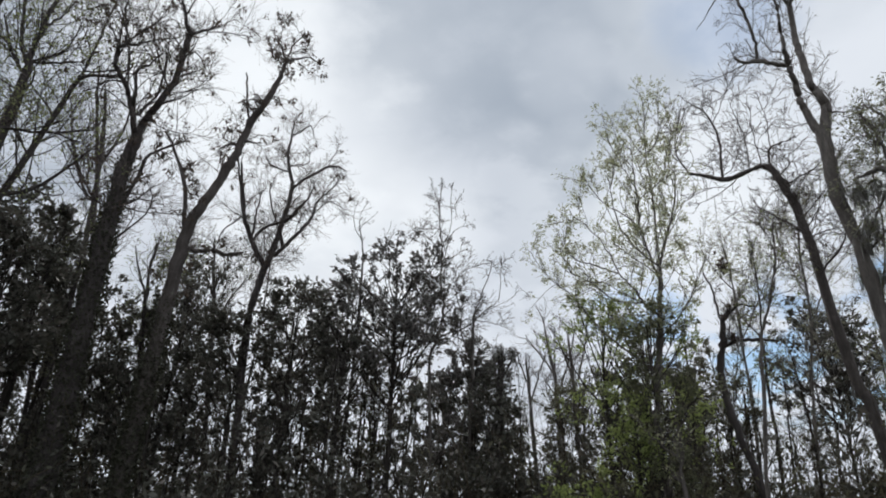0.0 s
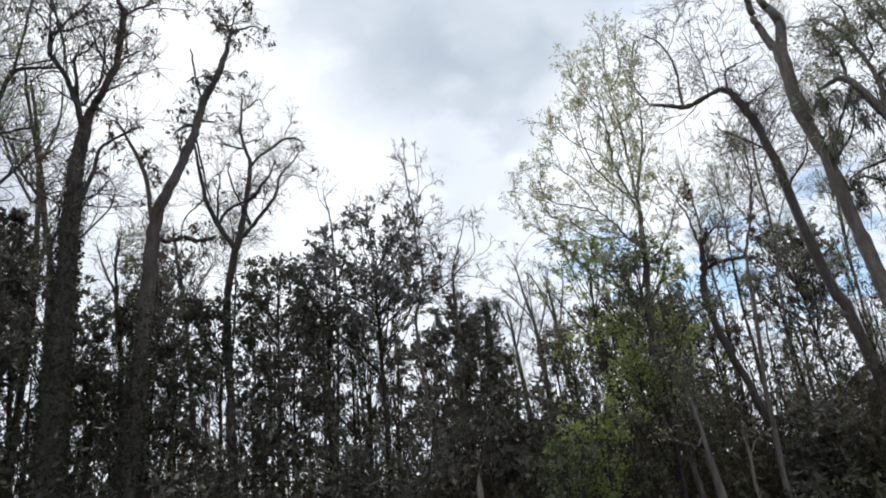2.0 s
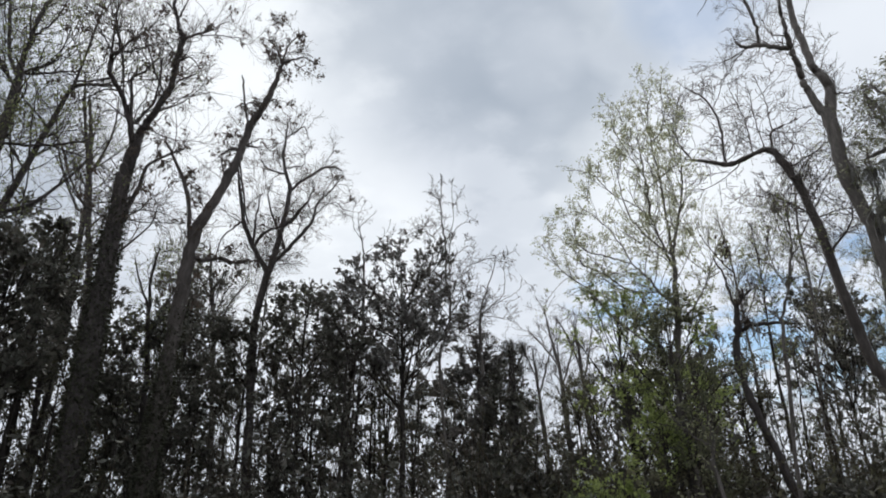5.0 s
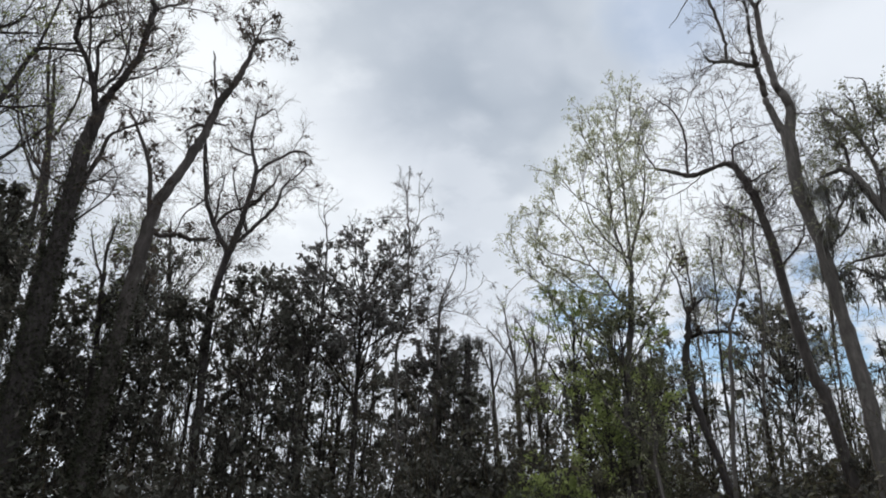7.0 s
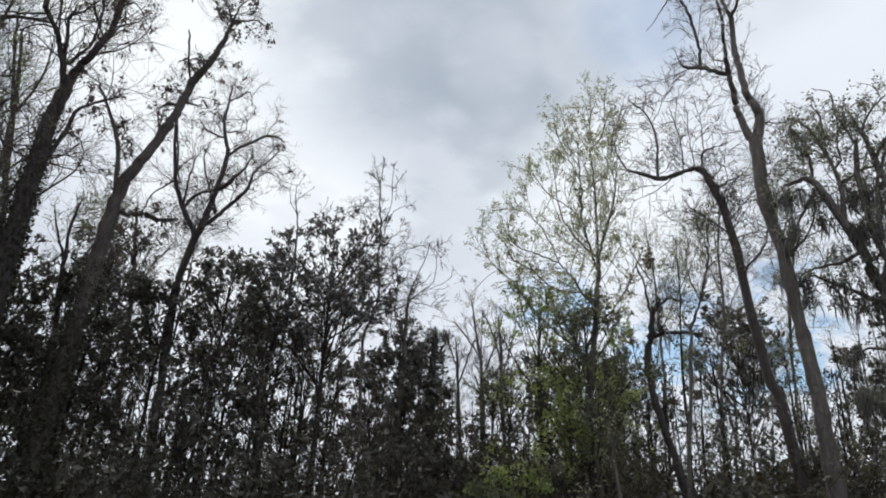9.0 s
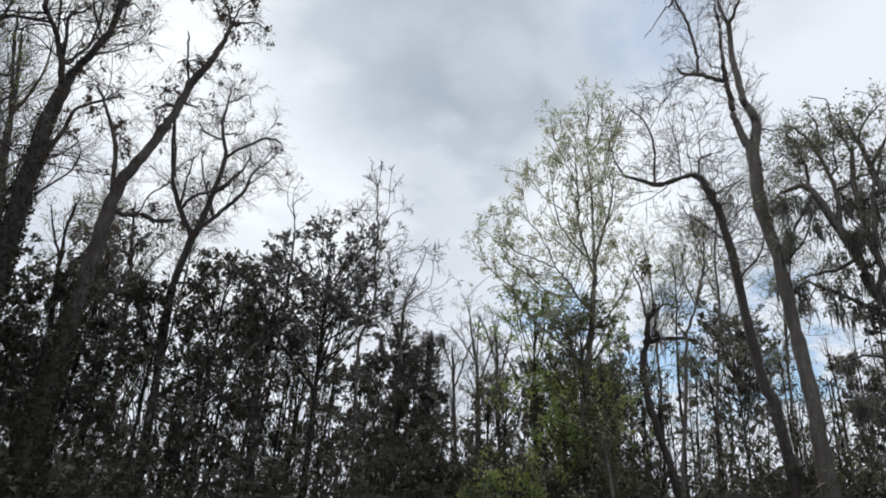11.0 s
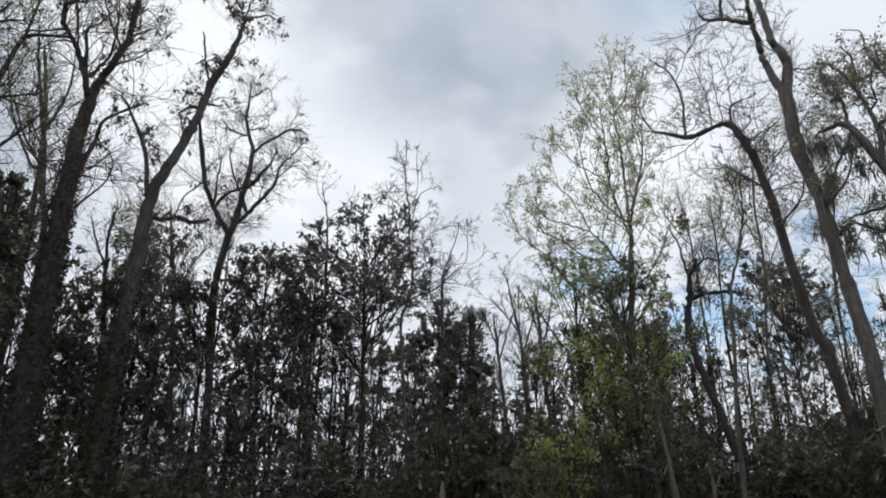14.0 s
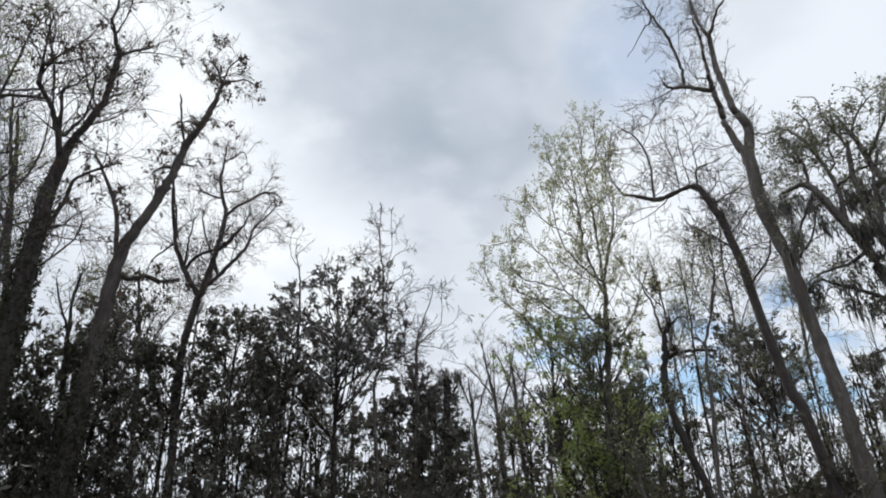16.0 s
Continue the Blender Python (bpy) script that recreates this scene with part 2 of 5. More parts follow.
# ---- building blocks ----
def mesh_object(name, verts, faces, mat, parent=None, label="", smooth=True, kind=""):
    """One mesh object from arrays of vertices and of faces that all have the same number of corners."""
    verts, faces = np.asarray(verts, np.float32).reshape(-1, 3), np.asarray(faces, np.int32)
    me = bpy.data.meshes.new(name)
    n, k = faces.shape
    me.vertices.add(len(verts))
    me.vertices.foreach_set("co", verts.ravel())
    me.loops.add(n * k)
    me.loops.foreach_set("vertex_index", faces.ravel())
    me.polygons.add(n)
    me.polygons.foreach_set("loop_start", np.arange(0, n * k, k, dtype=np.int32))
    me.polygons.foreach_set("loop_total", np.full(n, k, np.int32))
    me.polygons.foreach_set("use_smooth", np.full(n, smooth))
    me.update(calc_edges=True)
    me.materials.append(mat)
    ob = new(name, me)
    if parent:
        ob.parent = parent
    return tagged(ob, label=label, kind=kind)


def unit(v):
    return v / np.maximum(np.linalg.norm(v, axis=-1, keepdims=True), 1e-9)


def tubes(paths, radii, sides):
    """Tapered tubes along paths (n, k, 3) with radii (n, k): vertices and quads."""
    n, k, _ = paths.shape
    tan = unit(np.gradient(paths, axis=1))
    ref = np.where(np.abs(tan[:, :1, 2:3]) > 0.8, np.array([1.0, 0, 0]), np.array([0, 0, 1.0]))
    u = unit(np.cross(tan, np.broadcast_to(ref, tan.shape)))
    v = np.cross(tan, u)
    a = np.arange(sides) * 2 * np.pi / sides
    ring = u[:, :, None] * np.cos(a)[:, None] + v[:, :, None] * np.sin(a)[:, None]
    verts = paths[:, :, None] + ring * radii[:, :, None, None]
    i = np.arange(n * k * sides).reshape(n, k, sides)
    j = np.roll(i, -1, axis=2)
    return verts.reshape(-1, 3), np.stack([i[:, :-1], j[:, :-1], j[:, 1:], i[:, 1:]], -1).reshape(-1, 4)


def curve_through(points, steps):
    """A smooth line through rows of numbers (Catmull-Rom)."""
    p = np.asarray(points, float)
    p = np.vstack([2 * p[0] - p[1], p, 2 * p[-1] - p[-2]])
    rows = []
    for a, b, c, d in zip(p, p[1:], p[2:], p[3:]):
        for t in np.arange(steps) / steps:
            rows.append(0.5 * (2 * b + (c - a) * t + (2 * a - 5 * b + 4 * c - d) * t**2 + (3 * b - a - 3 * c + d) * t**3))
    return np.array(rows + [p[-2]])


def sprout(rng, paths, radii, count, length, angle, up, k, wander, first=0.2, thick=0.6, thin=0.25, droop=0.0, share=False, slim=0.02):
    """Side branches of the given branches: count lines of k points, and their radii. share: length is a share of the parent's."""
    n, m, _ = paths.shape
    span = np.linalg.norm(np.diff(paths, axis=1), axis=2).sum(1)
    who = rng.choice(n, count, p=span / span.sum())
    at = (first + (1 - first) * rng.random(count) ** 0.8) * (m - 1)
    i = np.minimum(at.astype(int), m - 2)
    w = (at - i)[:, None]
    start = paths[who, i] * (1 - w) + paths[who, i + 1] * w
    thickness = radii[who, i] * (1 - w[:, 0]) + radii[who, i + 1] * w[:, 0]
    tan = unit(paths[who, i + 1] - paths[who, i])
    side = unit(np.cross(tan, rng.normal(size=(count, 3))))
    a = np.radians(rng.normal(angle, 14, count))[:, None]
    way = unit(tan * np.cos(a) + side * np.sin(a) + np.array([0, 0, 1.0]) * up)
    long = (length * span[who] if share else length) * rng.uniform(0.45, 1.3, count) * (1.2 - 0.55 * at / (m - 1))
    out = np.empty((count, k, 3))
    out[:, 0] = start
    turn = rng.normal(size=(count, 3)) * wander
    for s in range(1, k):
        turn = 0.6 * turn + rng.normal(size=(count, 3)) * wander
        way = unit(way + turn + np.array([0, 0, up * 0.25 - droop * s / k]))
        out[:, s] = out[:, s - 1] + way * (long / (k - 1))[:, None]
    r0 = np.minimum(thickness * thick, long * slim)
    return out, r0[:, None] * np.linspace(1, thin, k)[None]


def leaf_mesh(rng, at, size, wide=0.45, hang=0.0, out=None, spread=1.0):
    """Folded leaves at the given places, hanging or pointing outward: two triangles either side of the midrib."""
    n = len(at)
    way = unit(rng.normal(size=(n, 3)) * spread + np.array([0, 0, -hang]) + (0 if out is None else out))
    side = unit(np.cross(way, rng.normal(size=(n, 3))))
    up = np.cross(side, way)
    long = (size * rng.uniform(0.6, 1.35, n))[:, None]
    mid = at + way * long * 0.45
    corners = np.stack([at, mid + side * long * wide * 0.5 + up * long * 0.1, at + way * long, mid - side * long * wide * 0.5 + up * long * 0.1], 1)
    return corners.reshape(-1, 3), np.arange(4 * n).reshape(n, 4)


def along(rng, paths, count, first=0.2, off=0.03):
    """Places on the given lines."""
    n, m, _ = paths.shape
    who, at = rng.integers(0, n, count), (first + (1 - first) * rng.random(count)) * (m - 1)
    i = np.minimum(at.astype(int), m - 2)
    w = (at - i)[:, None]
    return paths[who, i] * (1 - w) + paths[who, i + 1] * w + rng.normal(size=(count, 3)) * off


def gather(rng, paths, count, bunch, off, spread):
    """Places in bunches round spots of the given lines."""
    spots = along(rng, paths, max(1, count // bunch), 0.35, off)
    return np.repeat(spots, bunch, 0) + rng.normal(size=(len(spots) * bunch, 3)) * spread


LEAVES = {"bud": (LEAF_BUD, 0.068, 0.45, 0.2), "spring": (LEAF_SPRING, 0.072, 0.33, 0.6), "olive": (LEAF_OLIVE, 0.075, 0.45, 0.2),
          "bright": (LEAF_BRIGHT, 0.1, 0.5, 0.3), "green": (LEAF_GREEN, 0.09, 0.5, 0.3), "evergreen": (LEAF_EVERGREEN, 0.165, 0.52, 0.1),
          "glossy": (LEAF_GLOSSY_HAZED, 0.165, 0.55, 0.1), "fresh": (LEAF_FRESH, 0.1, 0.5, 0.3), "bluish": (LEAF_BLUISH, 0.11, 0.5, 0.3)}


def root(name, x, y, turn, label, category="tree", group=""):
    ob = new(name)
    ob.matrix_world = pose(x, y, 0, 0, 0, turn)
    ob.empty_display_size = 0.3
    return tagged(ob, label=label, category=category, group=group)


def strands(rng, paths, spots, each, long, thick):
    """Tufts of hanging moss: each a bundle of thin tapering strands below a spot on a branch."""
    top = np.repeat(along(rng, paths, spots, 0.05, 0.03), each, 0) + rng.normal(size=(spots * each, 3)) * (0.05, 0.05, 0.04)
    size = np.repeat(rng.uniform(0.35, 1.3, spots), each) * rng.uniform(0.4, 1.1, spots * each) * long
    k = 4
    down = np.linspace(0, 1, k)
    path = top[:, None] - np.array([0, 0, 1.0]) * (size[:, None] * down)[:, :, None]
    path[:, 1:] += np.cumsum(rng.normal(0, 0.032, (len(top), k - 1, 3)), 1) * (1, 1, 0.4)
    radii = thick * rng.uniform(0.5, 1.2, (len(top), 1)) * np.array([0.5, 1.0, 0.7, 0.12])[None]
    return tubes(path, radii, 3)


EYE = 1.6


def tree(place, turn, trunk, limbs, label, seed, name="bare_tree", leaf="", leaves=0, clumps=0, moss=0, ivy=0, ivy_top=9.0, ivy_deep=0.1, ivy_leaf=0.06, ivy_mat=None, moss_top=99.0, moss_long=0.5, bare=(), branches=60, twigs=600,
         wood=None, twig_wood=None, up=0.35, droop=0.0, reach=1.0, angle=50, girth=0.85, fine=3.5, curl=3, crook=1.3, stout=1.0, group="", single=True):
    """A tree from the line of its trunk and of its main limbs: rows of sideways offset, height and radius, in metres."""
    rng = np.random.default_rng(seed)
    wood = wood or BARK_DARK
    top = root(name, *place, turn, label, group=group)
    lines, flat_lines, far = [], [], math.hypot(*place)
    for k, line in enumerate([trunk] + limbs):
        p = curve_through(line, 5)
        lean = np.cumsum(rng.normal(0, 0.05, len(p))) * (0.25 if k == 0 else 1.0)
        lean -= lean[0]
        if k:
            # a limb springs from the nearest point of what stands already
            stand = np.concatenate(flat_lines)
            near = stand[np.argmin((stand[:, 0] - p[0, 0]) ** 2 + (stand[:, 2] - p[0, 1]) ** 2)]
            lean += near[1]
            if p[0, 2] > 0.09:
                p[1:3, 2] *= (1.08, 1.03)
            p[0, :2] = near[0], near[2]
            lean += np.linspace(0, rng.normal(0, 0.25) * np.ptp(p[:, 1]), len(p))
        rough = p[:, 2] * (1 + rng.normal(0, 0.015, len(p))) * girth
        if k == 0:
            rough[:3] *= (1.35, 1.15, 1.05)
        knot = 0.01
        if rough[-1] < 0.1:
            rough[-1] *= 0.4
        flat_line = np.stack([p[:, 0] + rng.normal(0, knot, len(p)), lean, p[:, 1] + (rng.normal(0, knot, len(p)) if k else 0)], 1)
        flat_lines.append(flat_line)
        # what leans back stands higher and farther out, as seen from the clearing
        back = 1 + lean / far
        path = flat_line * (1, 1, 0) * np.stack([back, np.ones_like(back), back], 1)
        path[:, 2] = EYE + (flat_line[:, 2] - EYE) * back
        rough = rough * back
        v, f = tubes(path[None], np.maximum(rough, 0.008)[None], 12 if k == 0 else 8)
        if k == 0:
            v += unit(v - np.repeat(path, 12, 0)) * rng.normal(0, 0.012, (len(v), 1))
        piece = mesh_object("limb" if k else "trunk", v, f, wood, top)
        stem = piece if k == 0 else stem
        lines.append((path, rough))
    # side branches from the limbs and from the upper part of the trunk, and shoots at their ends
    high = np.concatenate([q for q, _ in lines])[:, 2].max()
    pieces, thick, ends = [], [], []
    for k, (q, r) in enumerate(lines):
        if k in bare:
            continue
        for a in range(0, len(q) - 2, 2):
            if q[a, 2] > (0.42 * high if k == 0 else 0):
                pieces.append(q[a:a + 3]), thick.append(r[a:a + 3])
        ends.append((q[-3:], r[-3:]))
    tips, tip_r = np.array([e[0] for e in ends]), np.array([e[1] for e in ends])
    b1, r1 = sprout(rng, np.array(pieces), np.array(thick), branches, 0.12 * high * reach, angle, up, 9, 0.11 * crook, 0.0, 0.5, 0.25, droop, slim=0.011)
    e1, q1 = sprout(rng, tips, tip_r, 3 * len(tips), 0.045 * high * reach, 28, up, 9, 0.12, 0.5, 0.8, 0.25, droop, slim=0.013)
    b1, r1 = np.concatenate([b1, e1]), np.maximum(np.concatenate([r1, q1]), 0.006)
    b2, r2 = sprout(rng, b1, r1, twigs, 0.5, 46, up * 0.5, 4, 0.16 * crook, 0.1, 0.7, 0.35, droop, True, 0.009)
    b3, r3 = sprout(rng, b2, r2, int(twigs * fine), 0.5, 44, up * 0.4, curl if single else 3, 0.2 * crook, 0.08, 0.8, 0.5, droop, True)
    r2, r3 = np.maximum(r2, 0.0036 * stout), np.maximum(r3, 0.0023 * stout)
    if single:
        for q, r in zip(b1, r1):
            v, f = tubes(q[None], r[None], 5)
            mesh_object("branch", v, f, wood, top)
    else:
        v, f = tubes(b1, r1, 4)
        mesh_object("branch_spray", v, f, wood, top, kind="stuff")
    v2, f2 = tubes(b2, r2, 3)
    v3, f3 = tubes(b3, r3, 3)
    spray = mesh_object("twig_spray", np.vstack([v2, v3]), np.vstack([f2, f3 + len(v2)]), twig_wood or TWIG, top, kind="stuff")
    if leaves:
        mat, size, wide, hang = LEAVES[leaf]
        v, f = leaf_mesh(rng, np.concatenate([along(rng, b3, leaves * 3 // 4, 0.1, 0.03), along(rng, b2, leaves // 4, 0.3, 0.05)]), size, wide, hang)
        mesh_object("foliage", v, f, mat, spray, kind="stuff")
    if clumps:
        at = gather(rng, b2, clumps * 18, 9, 0.02, 0.045)
        v, f = leaf_mesh(rng, at, 0.11, 0.45, 1.2)
        mesh_object("dead_leaf_mass", v, f, LEAF_DEAD, top, "withered brown leaf clumps", kind="stuff")
    # Ivy, set thick and dark to carry the shade low on the trunks too.
    if ivy:
        q, r = lines[0]
        ok = np.flatnonzero(q[:, 2] < ivy_top)
        thin_out = 1.05 - (q[ok, 2].clip(0) / ivy_top) ** 2.5
        thin_out *= np.linalg.norm(np.diff(q, axis=0, append=q[-1:]), axis=1)[ok]
        i = rng.choice(ok, ivy, p=thin_out / thin_out.sum())
        a, w = rng.uniform(0, 2 * np.pi, ivy), rng.random(ivy)[:, None]
        ring = np.stack([np.cos(a), np.sin(a), np.zeros(ivy)], -1)
        at = q[i] * (1 - w) + q[np.minimum(i + 1, len(q) - 1)] * w + ring * (r[i][:, None] + ivy_deep * rng.random((ivy, 1)) ** 1.7)
        v, f = leaf_mesh(rng, at, ivy_leaf, 0.7, 0.4, ring * 0.8)
        mesh_object("ivy", v, f, ivy_mat or LEAF_IVY_SHADED, stem, "dark ivy on the trunk", kind="stuff")
    if moss:
        perch = np.concatenate([np.array(pieces), b1[:, [0, 3, 6]], b1[:, [4, 6, 8]], b2[::2, :3], b2[1::2, 1:]])
        v, f = strands(rng, perch[perch[:, 1, 2] < moss_top], moss, 6, moss_long, 0.014)
        mesh_object("moss", v, f, MOSS, top, "grey hanging moss", kind="stuff")
    return top


def evergreen(place, high, wide, low, leaves, label, seed, name="evergreen_tree", leaf="evergreen", stems=1, size=1.0, wood=None, group="", bunch=7, tight=0.06, girth=1.0, twiggy=6, moss=0):
    """A broad-leaved tree or tall shrub: stems, branches on all sides, and leaves in rosettes at the ends of the twigs."""
    rng = np.random.default_rng(seed)
    wood = wood or BARK_SHADE
    top = root(name, *place, rng.uniform(0, 360), label, "tree" if high > 4 else "shrub", group)
    trunks = []
    for s in range(stems):
        z = np.linspace(-0.1, high * rng.uniform(0.85, 0.97), 12)
        drift = np.cumsum(rng.normal(0, 0.02 * high / 8, (12, 2)), 0) + np.linspace(0, 1, 12)[:, None] * rng.normal(0, 0.16 * wide * (stems > 1), 2)
        drift += (0 if stems == 1 else 1) * rng.normal(0, 0.14, 2)
        r = np.linspace(0.009 * high + 0.02, 0.012, 12) * rng.uniform(0.7, 1.1) * girth
        path = np.column_stack([drift, z])
        v, f = tubes(path[None], r[None], 8)
        mesh_object("trunk", v, f, wood, top)
        trunks.append(path)
    # boughs reach to clumps of leaves set about a domed crown, fewer near its heart
    count = int(13 * stems ** 0.5 + 5 * high * wide / 4)
    level = 1 - (1 - rng.random(count) ** 0.85) * 0.97
    dome = wide * 0.62 * np.sqrt(np.clip(1 - np.abs(level * 1.35 - 0.5) ** 2.2, 0.05, 1)) * rng.uniform(0.75, 1.15, count)
    round_ = rng.uniform(0, 2 * np.pi, count)
    out = dome * rng.random(count) ** 0.5
    stem_of = rng.integers(0, stems, count)
    spine = np.array(trunks)
    goal_z = low + level * (high - low)

    def on_stem(z):
        w = np.clip(z / high * 11, 0, 10.99)
        i = w.astype(int)
        return spine[stem_of, i] * (1 - (w - i))[:, None] + spine[stem_of, i + 1] * (w - i)[:, None]

    start = on_stem(np.clip(goal_z - 0.25 - out * rng.uniform(0.3, 0.9, count), 0.05 * high, 0.86 * high))
    goal = np.column_stack([on_stem(goal_z)[:, :2] + np.stack([np.cos(round_), np.sin(round_)], 1) * out[:, None], goal_z])
    step = np.linspace(0, 1, 7)[None, :, None]
    b1 = start[:, None] * (1 - step) + goal[:, None] * step
    b1[:, :, :2] += ((goal - start)[:, None, :2] * 0.35 * step * (1 - step))
    b1[:, 1:] += np.cumsum(rng.normal(0, 0.02 * wide, (count, 6, 3)), 1)
    r1 = (0.005 + 0.009 * np.linalg.norm(goal - start, axis=1))[:, None] * np.linspace(1, 0.4, 7)[None] * girth ** 0.5
    b2, r2 = sprout(rng, b1[:, 3:], r1[:, 3:], int(count * twiggy * 1.5), 0.28 + 0.2 * wide, 58, 0.3, 3, 0.25, 0.0, 0.7, 0.4)
    v1, f1 = tubes(b1[:, ::2], np.maximum(r1[:, ::2], 0.008), 4)
    v2, f2 = tubes(b2, np.maximum(r2, 0.005), 3)
    spray = mesh_object("branch_spray", np.vstack([v1, v2]), np.vstack([f1, f2 + len(v1)]), wood, top, kind="stuff")
    mat, length, broad, hang = LEAVES[leaf]
    spots = rng.choice(len(b2), leaves // bunch, replace=leaves // bunch > len(b2))
    along_twig = rng.uniform(0.55, 1.0, (len(spots), 1))
    centre = b2[spots, 0] * (1 - along_twig) + b2[spots, 2] * along_twig
    axis = unit(b2[spots, 2] - b2[spots, 0])
    at = np.repeat(centre, bunch, 0) + rng.normal(size=(len(spots) * bunch, 3)) * tight * size
    v, f = leaf_mesh(rng, at, length * size, broad, hang, np.repeat(axis, bunch, 0) * 0.9)
    mesh_object("foliage", v, f, mat, spray, kind="stuff")
    if moss:
        v, f = strands(rng, b1[:, 3:], moss, 7, 0.55, 0.019)
        mesh_object("moss", v, f, MOSS, top, "grey hanging moss", kind="stuff")
    return top


def sapling(place, high, label, seed, twigs=75, wood=None, lean=0.0, clumps=0, leaf="", leaves=0, group="", name="sapling", single=False, reach=0.9, branches=0, fine=2.5):
    """A thin straight stem with steep branches and fine twigs."""
    rng = np.random.default_rng(seed)
    z = np.linspace(-0.1, high, 16)
    s = np.cumsum(rng.normal(0, 0.065 * high / 8, 16)) + lean * z
    r = np.linspace(0.006 * high + 0.015, 0.008, 16)
    line = list(zip((s - s[0]).tolist()[::3], z.tolist()[::3], r.tolist()[::3]))
    return tree(place, rng.uniform(-30, 30) if not lean else 0, line, [], label, seed, name=name, branches=branches or 16 + int(high), twigs=twigs, wood=wood or BARK_SHADE, up=0.6,
                clumps=clumps, leaf=leaf, leaves=leaves, group=group, single=single, reach=reach, angle=42, fine=fine)


# ---- ground ----
def ground():
    rings = np.concatenate([np.linspace(0.6, 40, 70), np.geomspace(42, 3000, 26)])
    a = np.linspace(0, 2 * np.pi, 120, endpoint=False)
    x, y = rings[:, None] * np.cos(a), rings[:, None] * np.sin(a)
    z = np.zeros_like(x)
    for fx, fy, h in ((0.31, 0.17, 0.05), (-0.12, 0.43, 0.05), (0.9, -0.7, 0.025), (1.7, 1.3, 0.015)):
        z += h * np.sin(fx * x + fy * y + fx * 7)
    z = z * np.clip((rings - 1) / 6, 0, 1)[:, None] - 0.03
    verts = np.vstack([np.stack([x, y, z], -1).reshape(-1, 3), [[0, 0, -0.03]]])
    i = np.arange(len(rings) * 120).reshape(-1, 120)
    j = np.roll(i, -1, 1)
    faces = np.stack([i[:-1], i[1:], j[1:], j[:-1]], -1).reshape(-1, 4)
    hub = np.stack([np.full(60, len(verts) - 1), i[0, ::2], j[0, ::2], np.roll(i[0, ::2], -1)], -1)
    return mesh_object("ground", verts, np.vstack([faces, hub]), LITTER)


tagged(ground(), label="rough ground of leaf litter and thin grass", category="ground", kind="structure")

# ---- the large trees ----
limbs = []
limbs.append([(0.31, 8.44, 0.104), (0.1, 9.11, 0.082), (-0.57, 10.49, 0.053), (-1.29, 11.44, 0.041), (-2.17, 12.09, 0.023)])
limbs.append([(0.32, 8.51, 0.093), (0.22, 9.29, 0.077), (0.13, 10.09, 0.072), (-0.64, 13.82, 0.032)])
limbs.append([(0.34, 8.52, 0.104), (0.44, 9.08, 0.083), (0.55, 11.13, 0.063), (0.61, 11.62, 0.051), (0.68, 12.0, 0.032)])
limbs.append([(0.5, 11.14, 0.056), (0.33, 11.43, 0.05), (0.06, 11.71, 0.05), (-0.18, 12.0, 0.044), (-0.94, 13.33, 0.019)])
limbs.append([(-0.09, 9.49, 0.053), (-0.3, 9.64, 0.053), (-0.57, 9.72, 0.046), (-0.91, 9.67, 0.04), (-1.37, 9.52, 0.039), (-1.78, 9.28, 0.027)])
limbs.append([(0.3, 7.36, 0.073), (-0.02, 7.33, 0.066), (-0.2, 7.62, 0.055), (-0.44, 7.87, 0.05), (-0.68, 7.91, 0.044), (-1.04, 7.84, 0.038), (-1.43, 7.56, 0.021)])
limbs.append([(0.39, 7.63, 0.062), (0.68, 8.08, 0.052), (0.9, 8.4, 0.047), (1.23, 8.73, 0.036), (1.55, 8.87, 0.024)])
limbs.append([(0.44, 8.94, 0.035), (0.67, 9.21, 0.03), (0.98, 9.35, 0.018)])
limbs.append([(-0.57, 10.49, 0.03), (-0.25, 10.56, 0.03), (0.07, 10.58, 0.018)])
tree((-10.0, 9.8), 45.2, [(0.0, -0.1, 0.292), (0.14, 5.16, 0.229), (0.21, 6.51, 0.207), (0.32, 7.0, 0.188), (0.34, 7.5, 0.18), (0.34, 8.13, 0.172), (0.31, 8.54, 0.151)], limbs, label='tall bare hardwood with forked dark trunk and opening yellow-green buds', leaf='bud', leaves=6500, crook=1.3, girth=0.95, ivy=5500, ivy_top=6.5, ivy_deep=0.07, branches=110, twigs=850, seed=11)

limbs = []
limbs.append([(-0.05, 6.83, 0.063), (-0.33, 7.72, 0.051), (-0.65, 8.35, 0.038), (-0.96, 9.13, 0.026)])
limbs.append([(0.11, 7.56, 0.039), (0.51, 8.19, 0.027), (0.56, 8.94, 0.02)])
tree((-12.52, 11.5), 47.6, [(0.0, -0.1, 0.129), (-0.05, 6.3, 0.093), (-0.02, 7.1, 0.083), (0.14, 7.68, 0.058), (0.21, 8.55, 0.04)], limbs, label='slender bare tree with crooked dark stem', leaf='bud', leaves=500, branches=40, twigs=350, seed=18)

